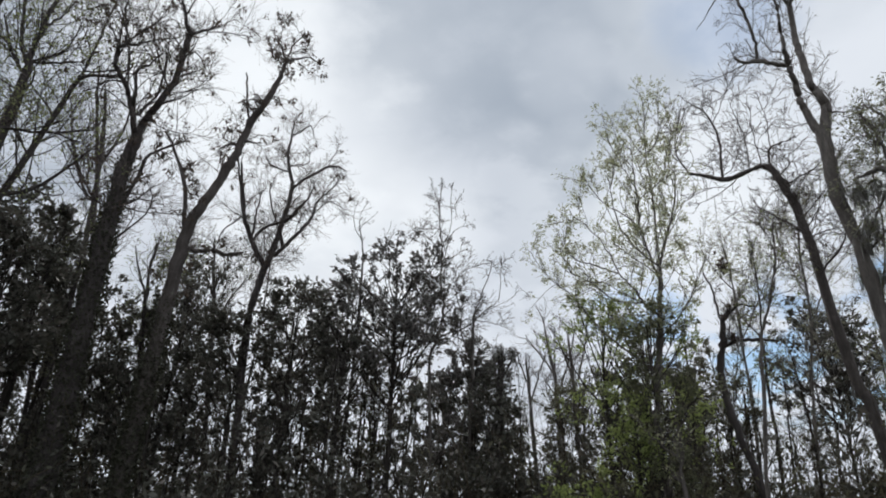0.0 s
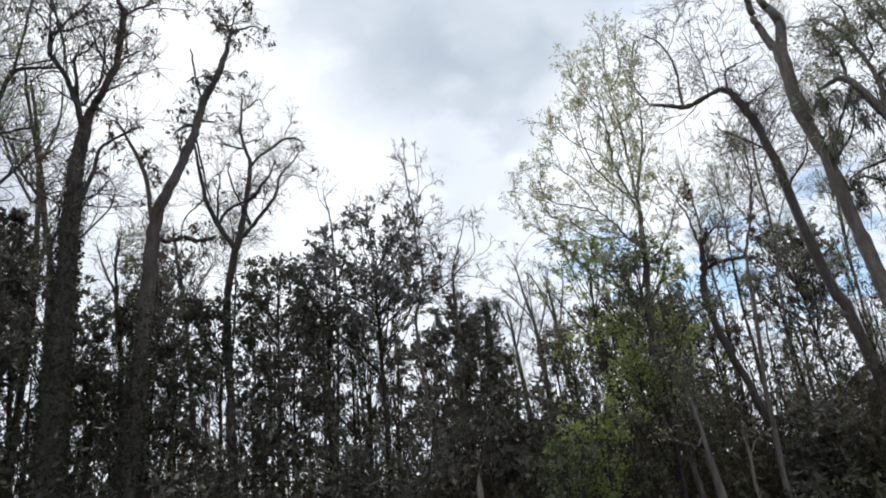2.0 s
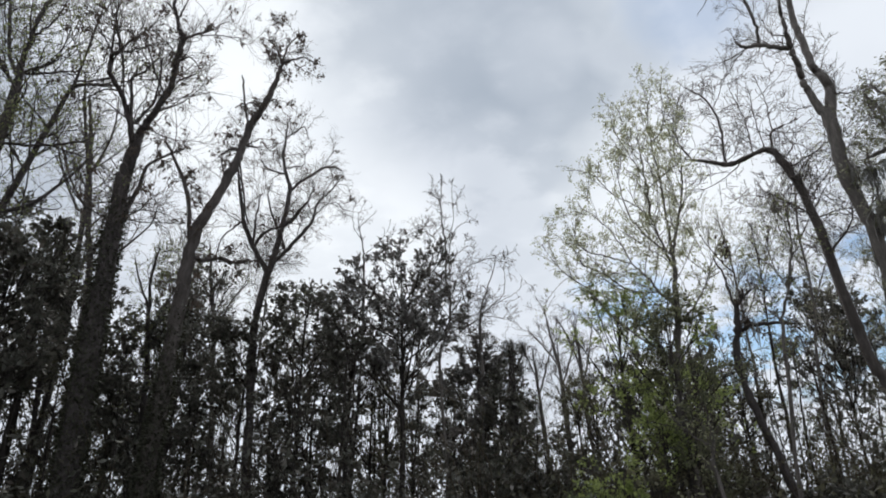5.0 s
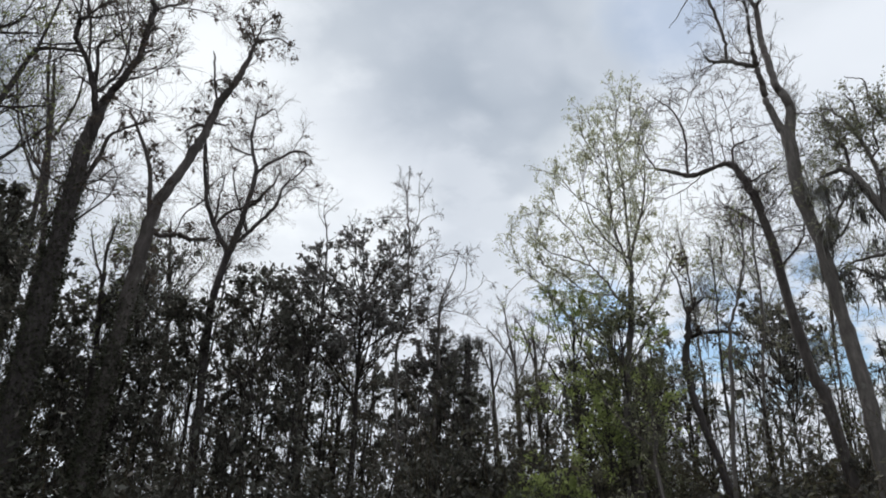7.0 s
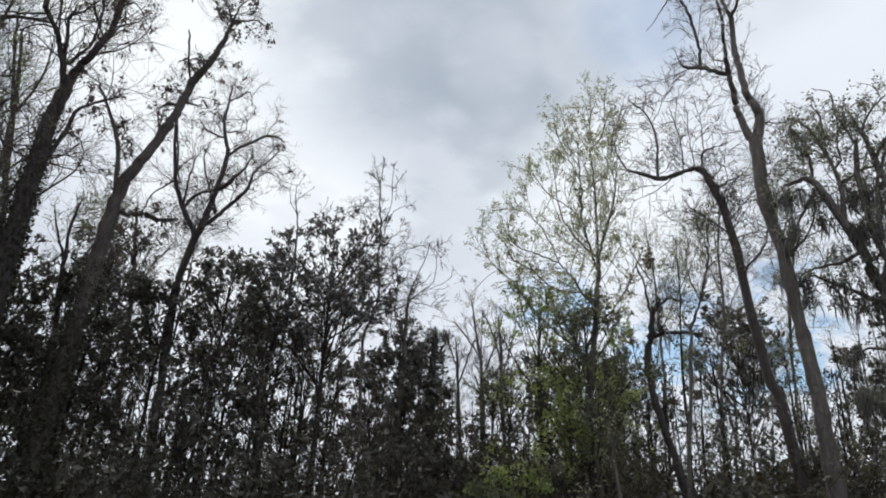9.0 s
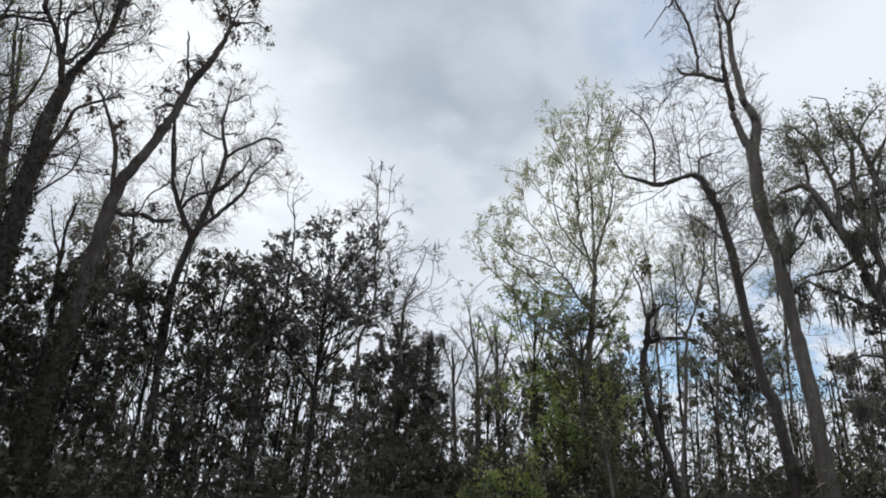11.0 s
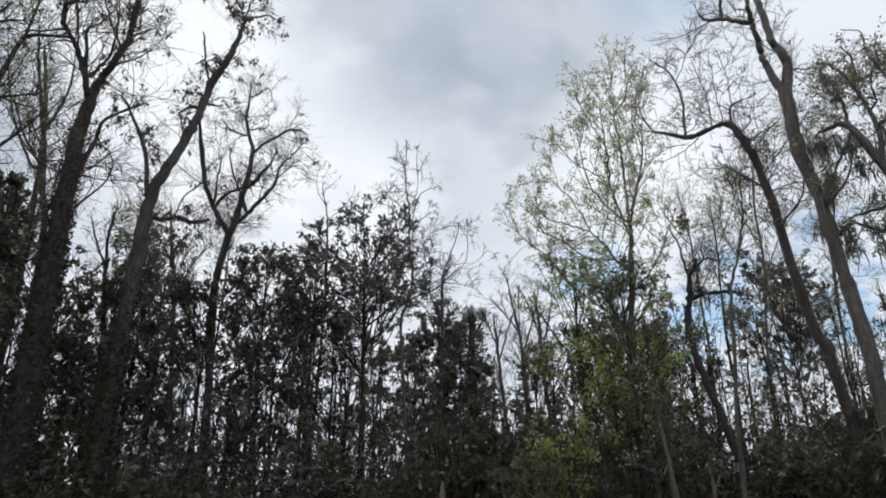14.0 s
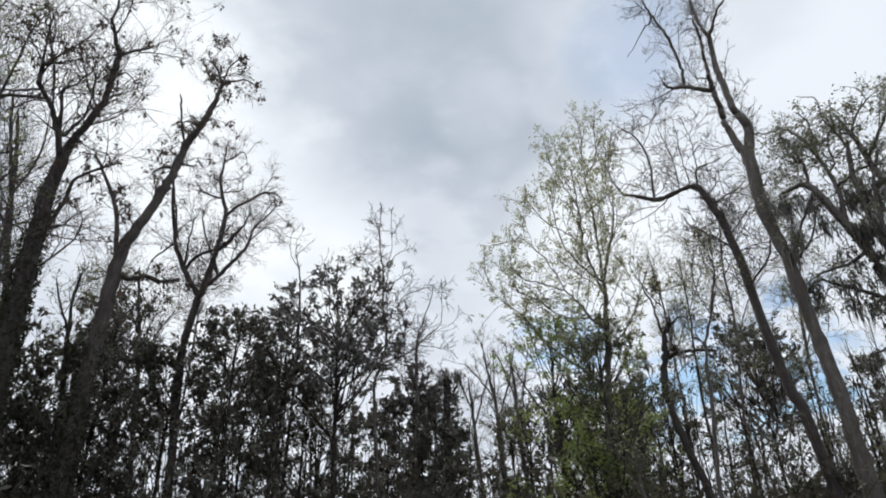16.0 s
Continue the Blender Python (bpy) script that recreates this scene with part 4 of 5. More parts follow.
limbs = []
limbs.append([(0.42, 5.09, 0.021), (0.22, 5.35, 0.016), (0.05, 5.55, 0.011)])
limbs.append([(0.78, 6.3, 0.022), (1.06, 6.48, 0.016), (1.25, 6.21, 0.011)])
limbs.append([(0.87, 6.64, 0.017), (0.8, 7.02, 0.011), (0.7, 7.3, 0.009)])
limbs.append([(0.62, 5.68, 0.021), (0.47, 6.12, 0.016), (0.45, 6.72, 0.011)])
tree((5.33, 11.86), -24.3, [(0.0, -0.1, 0.094), (0.12, 2.19, 0.063), (0.36, 4.67, 0.047), (0.44, 5.2, 0.042), (0.61, 5.63, 0.032), (0.81, 6.29, 0.027), (0.87, 6.7, 0.017), (0.9, 7.26, 0.011)], limbs, label='slim bare tree with pale bark low down', leaf='bud', leaves=350, branches=34, twigs=190, reach=0.7, wood=BARK_GREY, girth=0.55, seed=102)

limbs = []
limbs.append([(0.38, 5.2, 0.123), (-0.31, 6.1, 0.118), (-0.44, 6.81, 0.122), (-1.03, 8.47, 0.084), (-1.38, 8.64, 0.055), (-1.66, 8.58, 0.025)])
limbs.append([(-0.03, 6.25, 0.075), (-0.21, 7.29, 0.072), (-0.27, 8.23, 0.069), (-0.22, 8.9, 0.059), (-0.16, 9.3, 0.03)])
limbs.append([(-1.09, 8.57, 0.042), (-1.06, 8.98, 0.037), (-1.15, 9.54, 0.031), (-1.33, 10.01, 0.019)])
limbs.append([(-0.18, 9.14, 0.036), (-0.3, 9.58, 0.03), (-0.45, 10.04, 0.018)])
limbs.append([(-0.44, 10.09, 0.018), (-0.43, 10.49, 0.016), (-0.51, 10.66, 0.013), (-0.78, 10.8, 0.01)])
limbs.append([(-0.13, 6.88, 0.066), (0.02, 8.11, 0.051), (0.31, 8.94, 0.029)])
limbs.append([(0.44, 5.09, 0.081), (-1.22, 6.39, 0.029), (-1.53, 6.38, 0.017)])
limbs.append([(0.56, 6.37, 0.084), (1.27, 7.38, 0.063), (1.86, 7.81, 0.042)])
limbs.append([(0.41, 4.47, 0.06), (-0.09, 4.72, 0.046), (-0.59, 4.88, 0.032), (-1.07, 4.81, 0.016)])
limbs.append([(0.3, 3.69, 0.059), (-0.35, 3.72, 0.046), (-0.84, 3.95, 0.031)])
limbs.append([(-0.65, 7.45, 0.069), (-0.61, 8.37, 0.053), (-0.8, 9.31, 0.043), (-1.09, 9.98, 0.032), (-1.33, 10.25, 0.019)])
limbs.append([(0.19, 8.04, 0.09), (0.07, 8.77, 0.07), (-0.05, 9.47, 0.048), (-0.18, 9.98, 0.03)])
limbs.append([(0.07, 8.77, 0.046), (0.49, 9.35, 0.035), (0.76, 9.79, 0.023)])
limbs.append([(-0.8, 9.31, 0.031), (-0.73, 9.95, 0.025), (-0.85, 10.4, 0.013)])
limbs.append([(-0.05, 9.47, 0.036), (0.23, 9.92, 0.024), (0.51, 10.15, 0.018)])
limbs.append([(-0.61, 8.37, 0.041), (-0.14, 8.59, 0.035), (0.26, 8.55, 0.023)])
limbs.append([(-1.05, 8.34, 0.042), (-1.41, 7.8, 0.03), (-1.69, 7.22, 0.018)])
limbs.append([(-0.42, 6.86, 0.05), (-0.88, 6.64, 0.039), (-1.28, 6.64, 0.029), (-1.64, 6.5, 0.017)])
limbs.append([(-0.51, 8.75, 0.03), (-0.49, 9.46, 0.024), (-0.27, 9.87, 0.012)])
tree((9.52, 10.94), -41.8, [(0.0, -0.1, 0.271), (0.48, 5.51, 0.206), (0.58, 6.48, 0.159), (0.66, 7.28, 0.097), (0.62, 8.15, 0.05)], limbs, label='broad oak hung with grey moss', leaf='olive', leaves=8200, crook=1.4, moss=380, moss_top=8.3, moss_long=0.45, branches=200, twigs=1500, reach=0.6, up=0.02, bare=(5,), wood=BARK_GREY, seed=109)

limbs = []
limbs.append([(0.09, 8.03, 0.05), (0.94, 9.68, 0.041), (1.65, 11.18, 0.031), (1.94, 12.29, 0.021)])
limbs.append([(0.06, 9.73, 0.052), (-0.57, 10.88, 0.042), (-0.93, 11.83, 0.022)])
tree((9.5, 22.04), -23.4, [(0.0, -0.1, 0.121), (0.04, 2.75, 0.101), (0.1, 6.03, 0.097), (0.08, 8.44, 0.081), (0.02, 10.61, 0.063), (-0.11, 11.77, 0.032)], limbs, label='bare tree with pale fine twigs', branches=80, twigs=800, fine=3, crook=1.6, leaf='spring', leaves=2600, wood=BARK_GREY, girth=0.42, reach=0.8, twig_wood=TWIG_PALE, moss=6, single=False, seed=116)

limbs = []
limbs.append([(0.61, 7.68, 0.056), (1.25, 9.2, 0.038), (2.19, 10.55, 0.029), (2.63, 11.98, 0.019)])
limbs.append([(0.76, 8.84, 0.048), (0.31, 10.52, 0.039), (0.15, 11.84, 0.03)])
limbs.append([(0.8, 10.27, 0.039), (1.52, 11.68, 0.03), (1.87, 13.19, 0.02)])
tree((10.4, 20.51), -27.3, [(0.0, -0.1, 0.123), (0.16, 2.76, 0.103), (0.39, 5.83, 0.1), (0.74, 8.45, 0.085), (0.78, 10.69, 0.059), (1.07, 12.62, 0.03)], limbs, label='bare tree with pale fine twigs', branches=80, twigs=800, fine=3, crook=1.6, leaf='spring', leaves=2600, wood=BARK_GREY, girth=0.42, reach=0.8, twig_wood=TWIG_PALE, moss=6, single=False, seed=123)

limbs = []
limbs.append([(0.29, 7.55, 0.054), (1.04, 8.6, 0.036), (1.7, 9.87, 0.027)])
limbs.append([(0.74, 10.19, 0.047), (0.43, 11.47, 0.029), (0.45, 12.99, 0.02)])
tree((12.4, 19.37), -32.8, [(0.0, -0.1, 0.119), (0.08, 2.83, 0.099), (0.18, 5.77, 0.096), (0.36, 8.29, 0.082), (0.8, 10.39, 0.056), (0.96, 12.89, 0.029)], limbs, label='bare tree with pale fine twigs', branches=80, twigs=800, fine=3, crook=1.6, leaf='spring', leaves=2600, wood=BARK_GREY, girth=0.42, reach=0.8, twig_wood=TWIG_PALE, moss=6, single=False, seed=130)

limbs = []
limbs.append([(0.02, 12.12, 0.066), (-0.92, 13.95, 0.044), (-1.58, 16.14, 0.034)])
limbs.append([(-0.08, 13.82, 0.056), (0.42, 15.7, 0.046), (0.37, 17.6, 0.024)])
tree((-13.62, 20.96), 32.9, [(0.0, -0.1, 0.153), (0.17, 7.48, 0.122), (0.12, 10.96, 0.108), (-0.13, 14.57, 0.079), (-0.63, 17.4, 0.047)], limbs, label='slim bare tree behind larger ones', branches=40, twigs=240, fine=3, seed=137)

limbs = []
limbs.append([(-0.87, 9.39, 0.055), (-1.73, 10.81, 0.037), (-2.38, 12.51, 0.028)])
limbs.append([(-1.0, 11.58, 0.047), (-0.65, 12.95, 0.039), (-0.81, 15.43, 0.02)])
tree((-16.71, 17.23), 44.6, [(0.0, -0.1, 0.126), (-0.22, 2.9, 0.106), (-0.6, 6.84, 0.105), (-0.91, 9.78, 0.092), (-1.06, 12.85, 0.068), (-1.39, 15.24, 0.04)], limbs, label='slim bare tree behind larger ones', leaf='bud', leaves=900, branches=60, twigs=420, fine=3, seed=144)

limbs = []
limbs.append([(-0.32, 6.71, 0.044), (0.18, 8.09, 0.034), (0.49, 9.51, 0.023)])
limbs.append([(-0.44, 7.6, 0.045), (-1.08, 8.5, 0.034), (-1.45, 8.96, 0.023)])
tree((4.09, 25.68), -8.8, [(0.0, -0.1, 0.103), (-0.1, 2.55, 0.083), (-0.22, 4.98, 0.087), (-0.35, 7.15, 0.067), (-0.64, 8.76, 0.046), (-0.8, 9.95, 0.023)], limbs, label='low bare tree with grey twigs', branches=40, twigs=320, fine=3, wood=BARK_GREY, seed=151)

limbs = []
limbs.append([(-0.75, 8.3, 0.043), (-0.33, 9.66, 0.033), (0.08, 10.37, 0.022)])
limbs.append([(-0.97, 9.64, 0.044), (-1.68, 10.77, 0.033), (-2.35, 11.22, 0.022)])
tree((-8.46, 23.53), 20.3, [(0.0, -0.1, 0.108), (-0.22, 2.67, 0.088), (-0.59, 6.18, 0.093), (-0.82, 8.74, 0.075), (-1.13, 10.56, 0.055), (-1.31, 11.99, 0.034)], limbs, label='bare tree with dull budding twigs', leaf='bud', leaves=700, branches=50, twigs=380, fine=3, seed=158)

limbs = []
limbs.append([(-0.31, 6.48, 0.04), (-0.02, 7.49, 0.032), (0.31, 8.37, 0.025), (0.43, 9.1, 0.017)])
limbs.append([(-0.39, 7.3, 0.04), (-0.77, 8.12, 0.033), (-0.99, 8.8, 0.016)])
tree((-8.22, 17.13), 25.9, [(0.0, -0.1, 0.093), (-0.09, 2.75, 0.073), (-0.18, 5.07, 0.077), (-0.34, 6.64, 0.071), (-0.48, 7.97, 0.049), (-0.44, 9.03, 0.025)], limbs, label='bushy bare tree with dull green buds', leaf='bud', leaves=2200, branches=70, twigs=650, fine=3, reach=0.8, single=False, seed=165)

limbs = []
limbs.append([(-0.51, 6.48, 0.03), (-1.06, 7.7, 0.023), (-1.45, 8.98, 0.016)])
limbs.append([(-0.57, 7.43, 0.031), (-0.29, 8.45, 0.024), (-0.19, 9.51, 0.016)])
tree((-10.14, 16.07), 32.8, [(0.0, -0.1, 0.083), (-0.61, 8.08, 0.039), (-0.54, 9.28, 0.016)], limbs, label='slim bare tree with dull green buds', leaf='bud', leaves=900, branches=45, twigs=420, fine=3, reach=0.8, single=False, seed=172)

limbs = []
limbs.append([(0.26, 10.87, 0.016), (-0.03, 11.39, 0.013), (-0.09, 12.03, 0.01), (-0.01, 12.33, 0.006)])
limbs.append([(0.11, 11.29, 0.015), (0.33, 11.6, 0.011), (0.65, 11.93, 0.007), (0.7, 12.06, 0.006)])
limbs.append([(0.11, 11.39, 0.014), (0.12, 11.94, 0.01), (0.34, 12.39, 0.006)])
limbs.append([(0.35, 10.35, 0.016), (0.78, 10.79, 0.012), (1.15, 11.35, 0.008), (1.22, 11.68, 0.006)])
limbs.append([(0.35, 10.04, 0.016), (0.82, 10.48, 0.011), (1.2, 11.03, 0.006)])
tree((-3.68, 20.67), 9.9, [(0.0, -0.1, 0.06), (0.15, 2.53, 0.055), (0.36, 6.61, 0.046), (0.36, 9.23, 0.036), (0.34, 10.25, 0.026), (0.26, 10.87, 0.02), (0.11, 11.39, 0.014)], limbs, label='thin bare stem with curling shoots behind an evergreen', branches=22, twigs=90, fine=1.5, stout=1.3, crook=1.6, reach=0.35, single=False, seed=179)

limbs = []
limbs.append([(-0.32, 5.68, 0.037), (-0.01, 6.65, 0.029), (0.22, 7.34, 0.019)])
limbs.append([(-0.37, 6.25, 0.038), (-0.63, 6.91, 0.029), (-0.77, 7.39, 0.019)])
tree((2.73, 21.83), -6.8, [(0.0, -0.1, 0.082), (-0.11, 2.35, 0.062), (-0.26, 4.77, 0.065), (-0.37, 6.25, 0.047), (-0.45, 7.21, 0.029)], limbs, label='low bare tree with grey twigs', branches=30, twigs=300, fine=3, reach=0.9, wood=BARK_GREY, single=False, seed=186)

limbs = []
limbs.append([(-0.19, 5.74, 0.036), (0.13, 7.03, 0.027), (0.3, 7.99, 0.019)])
limbs.append([(-0.22, 6.28, 0.036), (-0.57, 7.38, 0.028), (-0.85, 7.95, 0.019)])
limbs.append([(-0.15, 5.03, 0.035), (-0.74, 5.72, 0.027), (-1.12, 6.25, 0.018)])
tree((3.85, 20.64), -10.4, [(0.0, -0.1, 0.087), (-0.07, 2.38, 0.067), (-0.15, 4.68, 0.07), (-0.22, 6.46, 0.054), (-0.32, 7.78, 0.028)], limbs, label='low bare tree with grey twigs', branches=36, twigs=360, fine=3, reach=0.9, wood=BARK_GREY, single=False, seed=193)

limbs = []
limbs.append([(-0.29, 1.82, 0.018), (-0.51, 1.88, 0.014), (-0.82, 2.0, 0.009)])
limbs.append([(-0.26, 2.89, 0.019), (-0.54, 3.07, 0.014), (-0.8, 3.36, 0.01), (-1.05, 3.63, 0.007)])
tree((4.21, 11.24), -20.1, [(0.0, -0.1, 0.095), (-0.27, 2.38, 0.033), (-0.26, 2.93, 0.024), (-0.28, 3.41, 0.014)], limbs, name='sapling', label='small pale-barked sapling at the wood edge', leaf='spring', leaves=160, branches=16, twigs=90, fine=2, wood=BARK_GREY, girth=0.9, seed=200)

limbs = []
limbs.append([(0.06, 1.6, 0.014), (0.18, 1.91, 0.009), (0.24, 2.13, 0.007)])
tree((4.68, 11.38), -22.5, [(0.0, -0.1, 0.045), (0.03, 2.02, 0.009)], limbs, name='sapling', label='thin pale-barked sapling leaning outward', branches=8, twigs=40, fine=2, wood=BARK_PALE, girth=0.9, seed=207)


# ---- evergreens among and behind them ----
evergreen((-12.4, 15.4), 10.2, 2.8, 3.5, 8000, "dark glossy-leaved evergreen among bare trees", 201, size=0.72)
evergreen((-1.8, 19.0), 10.2, 3.0, 5.8, 7600, "tall dark evergreen with an open ragged crown", 202, leaf="glossy", size=0.76)
evergreen((-3.4, 18.8), 8.5, 2.2, 5.4, 2600, "tall dark evergreen with an open ragged crown", 214, leaf="glossy", size=0.76)
evergreen((-4.5, 17.5), 8.0, 2.2, 2.4, 4700, "dark evergreen with a rounded leafy top", 203, size=0.72)
evergreen((4.05, 12.95), 6.0, 1.7, 1.2, 5000, "leafy green tree beside a pale young tree", 204, leaf="fresh", size=0.72)
evergreen((5.6, 17.6), 6.4, 2.0, 0.8, 5200, "dense green evergreen behind a pale young tree", 235, leaf="green", size=0.72)
evergreen((4.3, 14.6), 6.6, 2.2, 2.4, 4200, "open tree in bright yellow-green leaf", 210, leaf="bright", size=0.75)
evergreen((12.2, 21.6), 9.0, 3.2, 5.2, 9200, "dark evergreen with drooping flat sprays", 205, size=0.72, moss=45)
evergreen((16.5, 21.6), 7.6, 2.4, 2.0, 5600, "dark evergreen with drooping flat sprays", 211, size=0.72, moss=60)
tree((1.3, 18.3), -4.1, [(0.0, -0.1, 0.17), (0.02, 2.0, 0.15), (-0.02, 4.5, 0.12), (0.0, 6.2, 0.1), (0.0, 6.38, 0.06)], [[(0.0, 5.6, 0.05), (0.25, 6.1, 0.035), (0.33, 6.35, 0.02)]], label="narrow dead snag smothered in dark ivy", name="dead_snag", ivy=3600, ivy_top=7.5, ivy_deep=0.5, ivy_leaf=0.1, ivy_mat=LEAF_EVERGREEN, moss=40, branches=34, twigs=200, reach=0.7, droop=0.1, seed=206)
evergreen((-8.6, 19.5), 9.7, 2.2, 3.0, 4700, "dark evergreen in the shade of larger trees", 207, size=0.72)
evergreen((-6.1, 17.8), 7.2, 2.4, 1.5, 6800, "dark evergreen in the shade of larger trees", 208, size=0.72)
evergreen((0.3, 20.5), 7.6, 1.8, 1.5, 6900, "dark evergreen with sky between its leaves", 209, leaf="glossy", size=0.76)
evergreen((-16.5, 15.5), 8.6, 2.6, 1.5, 9750, "dark glossy-leaved evergreen among bare trees", 212, size=0.72)
evergreen((-9.0, 22.0), 10.6, 2.3, 2.0, 4600, "dark evergreen in the shade of larger trees", 215, size=0.72)
evergreen((-4.9, 21.0), 8.0, 2.6, 2.0, 3900, "dark evergreen in the shade of larger trees", 216, size=0.72)
evergreen((-13.5, 20.5), 9.6, 2.6, 2.0, 6750, "dark evergreen in the shade of larger trees", 217, size=0.72)
evergreen((-2.6, 21.6), 7.0, 1.9, 1.0, 3900, "dark evergreen with sky between its leaves", 218, size=0.72)
evergreen((3.6, 19.5), 6.4, 1.9, 0.6, 6900, "dull green evergreen low among bare stems", 219, leaf="green", size=0.72)
evergreen((7.2, 18.0), 6.6, 1.7, 0.6, 6900, "dull green evergreen low among bare stems", 220, leaf="green", size=0.72)
evergreen((0.9, 18.6), 5.4, 1.6, 0.4, 4200, "dark evergreen low among bare stems", 222, size=0.72)
evergreen((2.9, 17.6), 5.3, 1.6, 0.4, 6600, "dull green evergreen low among bare stems", 223, leaf="green", size=0.72)
evergreen((4.6, 19.0), 6.4, 1.7, 0.4, 6600, "dark evergreen low among bare stems", 224, size=0.72)
evergreen((6.6, 20.2), 7.0, 1.7, 0.4, 6600, "dull green evergreen low among bare stems", 225, leaf="green", size=0.72)
evergreen((1.4, 21.0), 5.6, 1.8, 0.4, 3800, "dark evergreen low among bare stems", 221, size=0.72)
evergreen((-9.9, 16.6), 8.4, 2.2, 1.0, 6000, "dark evergreen in the shade of larger trees", 213, size=0.72)

evergreen((7.0, 13.2), 2.2, 1.3, 0.1, 8000, "dense dark evergreen shrub in deep shade", 230, "leafy_shrub", stems=4, size=0.68)
evergreen((8.6, 12.6), 2.4, 1.5, 0.1, 8000, "dense dark evergreen shrub in deep shade", 231, "leafy_shrub", stems=4, size=0.68)
evergreen((9.6, 13.9), 3.0, 1.7, 0.1, 6000, "dense dark evergreen shrub in deep shade", 232, "leafy_shrub", stems=4, size=0.68)
evergreen((-12.4, 13.4), 4.2, 1.8, 0.3, 6000, "dense dark evergreen low among big trunks", 233, stems=3, size=0.95)

for shrub_at, shrub_high, shrub_seed in (((0.4, 16.6), 3.0, 241), ((1.9, 16.9), 3.1, 242), ((10.4, 16.0), 3.0, 244)):
    evergreen(shrub_at, shrub_high, 2.2, 0.1, 5200, "dense dark evergreen shrub in deep shade", shrub_seed, "leafy_shrub", stems=4, size=0.72)
evergreen((-11.2, 12.2), 8.2, 2.6, 4.2, 4400, "dark glossy-leaved evergreen between big trunks", 246, size=0.85)
evergreen((-10.0, 13.4), 8.0, 2.3, 4.6, 4200, "dark glossy-leaved evergreen between big trunks", 247, size=0.85)
evergreen((3.4, 14.4), 6.9, 1.7, 3.2, 4600, "open tree in bright yellow-green leaf", 236, leaf="bright", size=0.62)
evergreen((-8.1, 16.9), 7.2, 1.9, 1.0, 4200, "dark evergreen in the shade of larger trees", 237, size=0.72)
evergreen((-9.3, 16.6), 6.6, 1.8, 0.6, 3600, "dark evergreen in the shade of larger trees", 238, size=0.72)
# ---- thicket: tall shrubs and thin stems, copied about the wood ----
rng = np.random.default_rng(77)


def skyline(yaw, far):
    """The height to which the thicket grows in a direction: it is low beside the pale young tree."""
    turn = math.degrees(yaw)
    lift = 24 if turn > 12 else 17 if turn > 1 else 12 if turn > -15 else 16
    return far * math.tan(radians(lift)) + 1.6


models = [
    evergreen((-9.5, 21.0), 7.0, 1.7, 0.6, 3300, "dark leafy thicket tree with several stems", 301, "thicket_tree", stems=3, twiggy=3, size=0.78, group="thicket trees"),
    evergreen((-0.6, 23.0), 6.4, 1.5, 0.5, 3300, "dark leafy thicket tree with several stems", 302, "thicket_tree", stems=3, twiggy=3, size=0.78, group="thicket trees"),
    evergreen((7.6, 21.5), 6.0, 1.6, 0.4, 3400, "dull green thicket tree with several stems", 303, "thicket_tree", leaf="green", stems=4, twiggy=3, size=0.78, group="thicket trees"),
    evergreen((-4.0, 22.0), 7.6, 1.4, 1.0, 3000, "dark leafy thicket tree with several stems", 304, "thicket_tree", stems=2, twiggy=3, size=0.78, group="thicket trees"),
]
for k in range(34):
    yaw, far = radians(-48 + 104 * (k + rng.uniform(-0.3, 0.3)) / 34), rng.uniform(17.5, 27)
    size = rng.uniform(0.75, 1.15) * (0.85 if -0.3 < yaw < 0.0 else 1.05)
    m = pose(-math.sin(yaw) * far, math.cos(yaw) * far, 0, 0, 0, rng.uniform(0, 360))
    size = min(size, skyline(yaw, far) / 7.2)
    copy_thing(models[2 if yaw < -0.15 and k % 3 else k % 4], m).scale = (size, size, size)
stems = [
    sapling((-7.3, 22.5), 11.0, "thin bare sapling in the thicket", 401, group="thin saplings"),
    sapling((4.2, 26.0), 9.5, "thin bare sapling in the thicket", 402, group="thin saplings"),
    sapling((9.0, 19.5), 10.5, "thin bare sapling with sparse buds", 403, group="thin saplings", leaf="bud", leaves=500),
    sapling((-11.5, 19.0), 12.0, "thin dark sapling in the thicket", 404, group="thin saplings"),
]
for k in range(36):
    yaw, far = radians(-48 + 104 * (k + rng.uniform(-0.4, 0.4)) / 36), rng.uniform(16.5, 36)
    size = rng.uniform(0.65, 1.1)
    m = pose(-math.sin(yaw) * far, math.cos(yaw) * far, 0, rng.normal(0, 3), rng.normal(0, 3), rng.uniform(0, 360))
    size = min(size, skyline(yaw, far) / 11.5)
    copy_thing(stems[k % 4], m).scale = (size, size, size)

for k in range(8):
    yaw, far = radians(-19 - 24 * (k + rng.uniform(-0.4, 0.4)) / 8), rng.uniform(17, 25)
    m = pose(-math.sin(yaw) * far, math.cos(yaw) * far, 0, rng.normal(0, 4), rng.normal(0, 4), rng.uniform(0, 360))
    size = rng.uniform(0.5, 0.75)
    copy_thing(stems[k % 3], m).scale = (size * 1.3, size * 1.3, size)


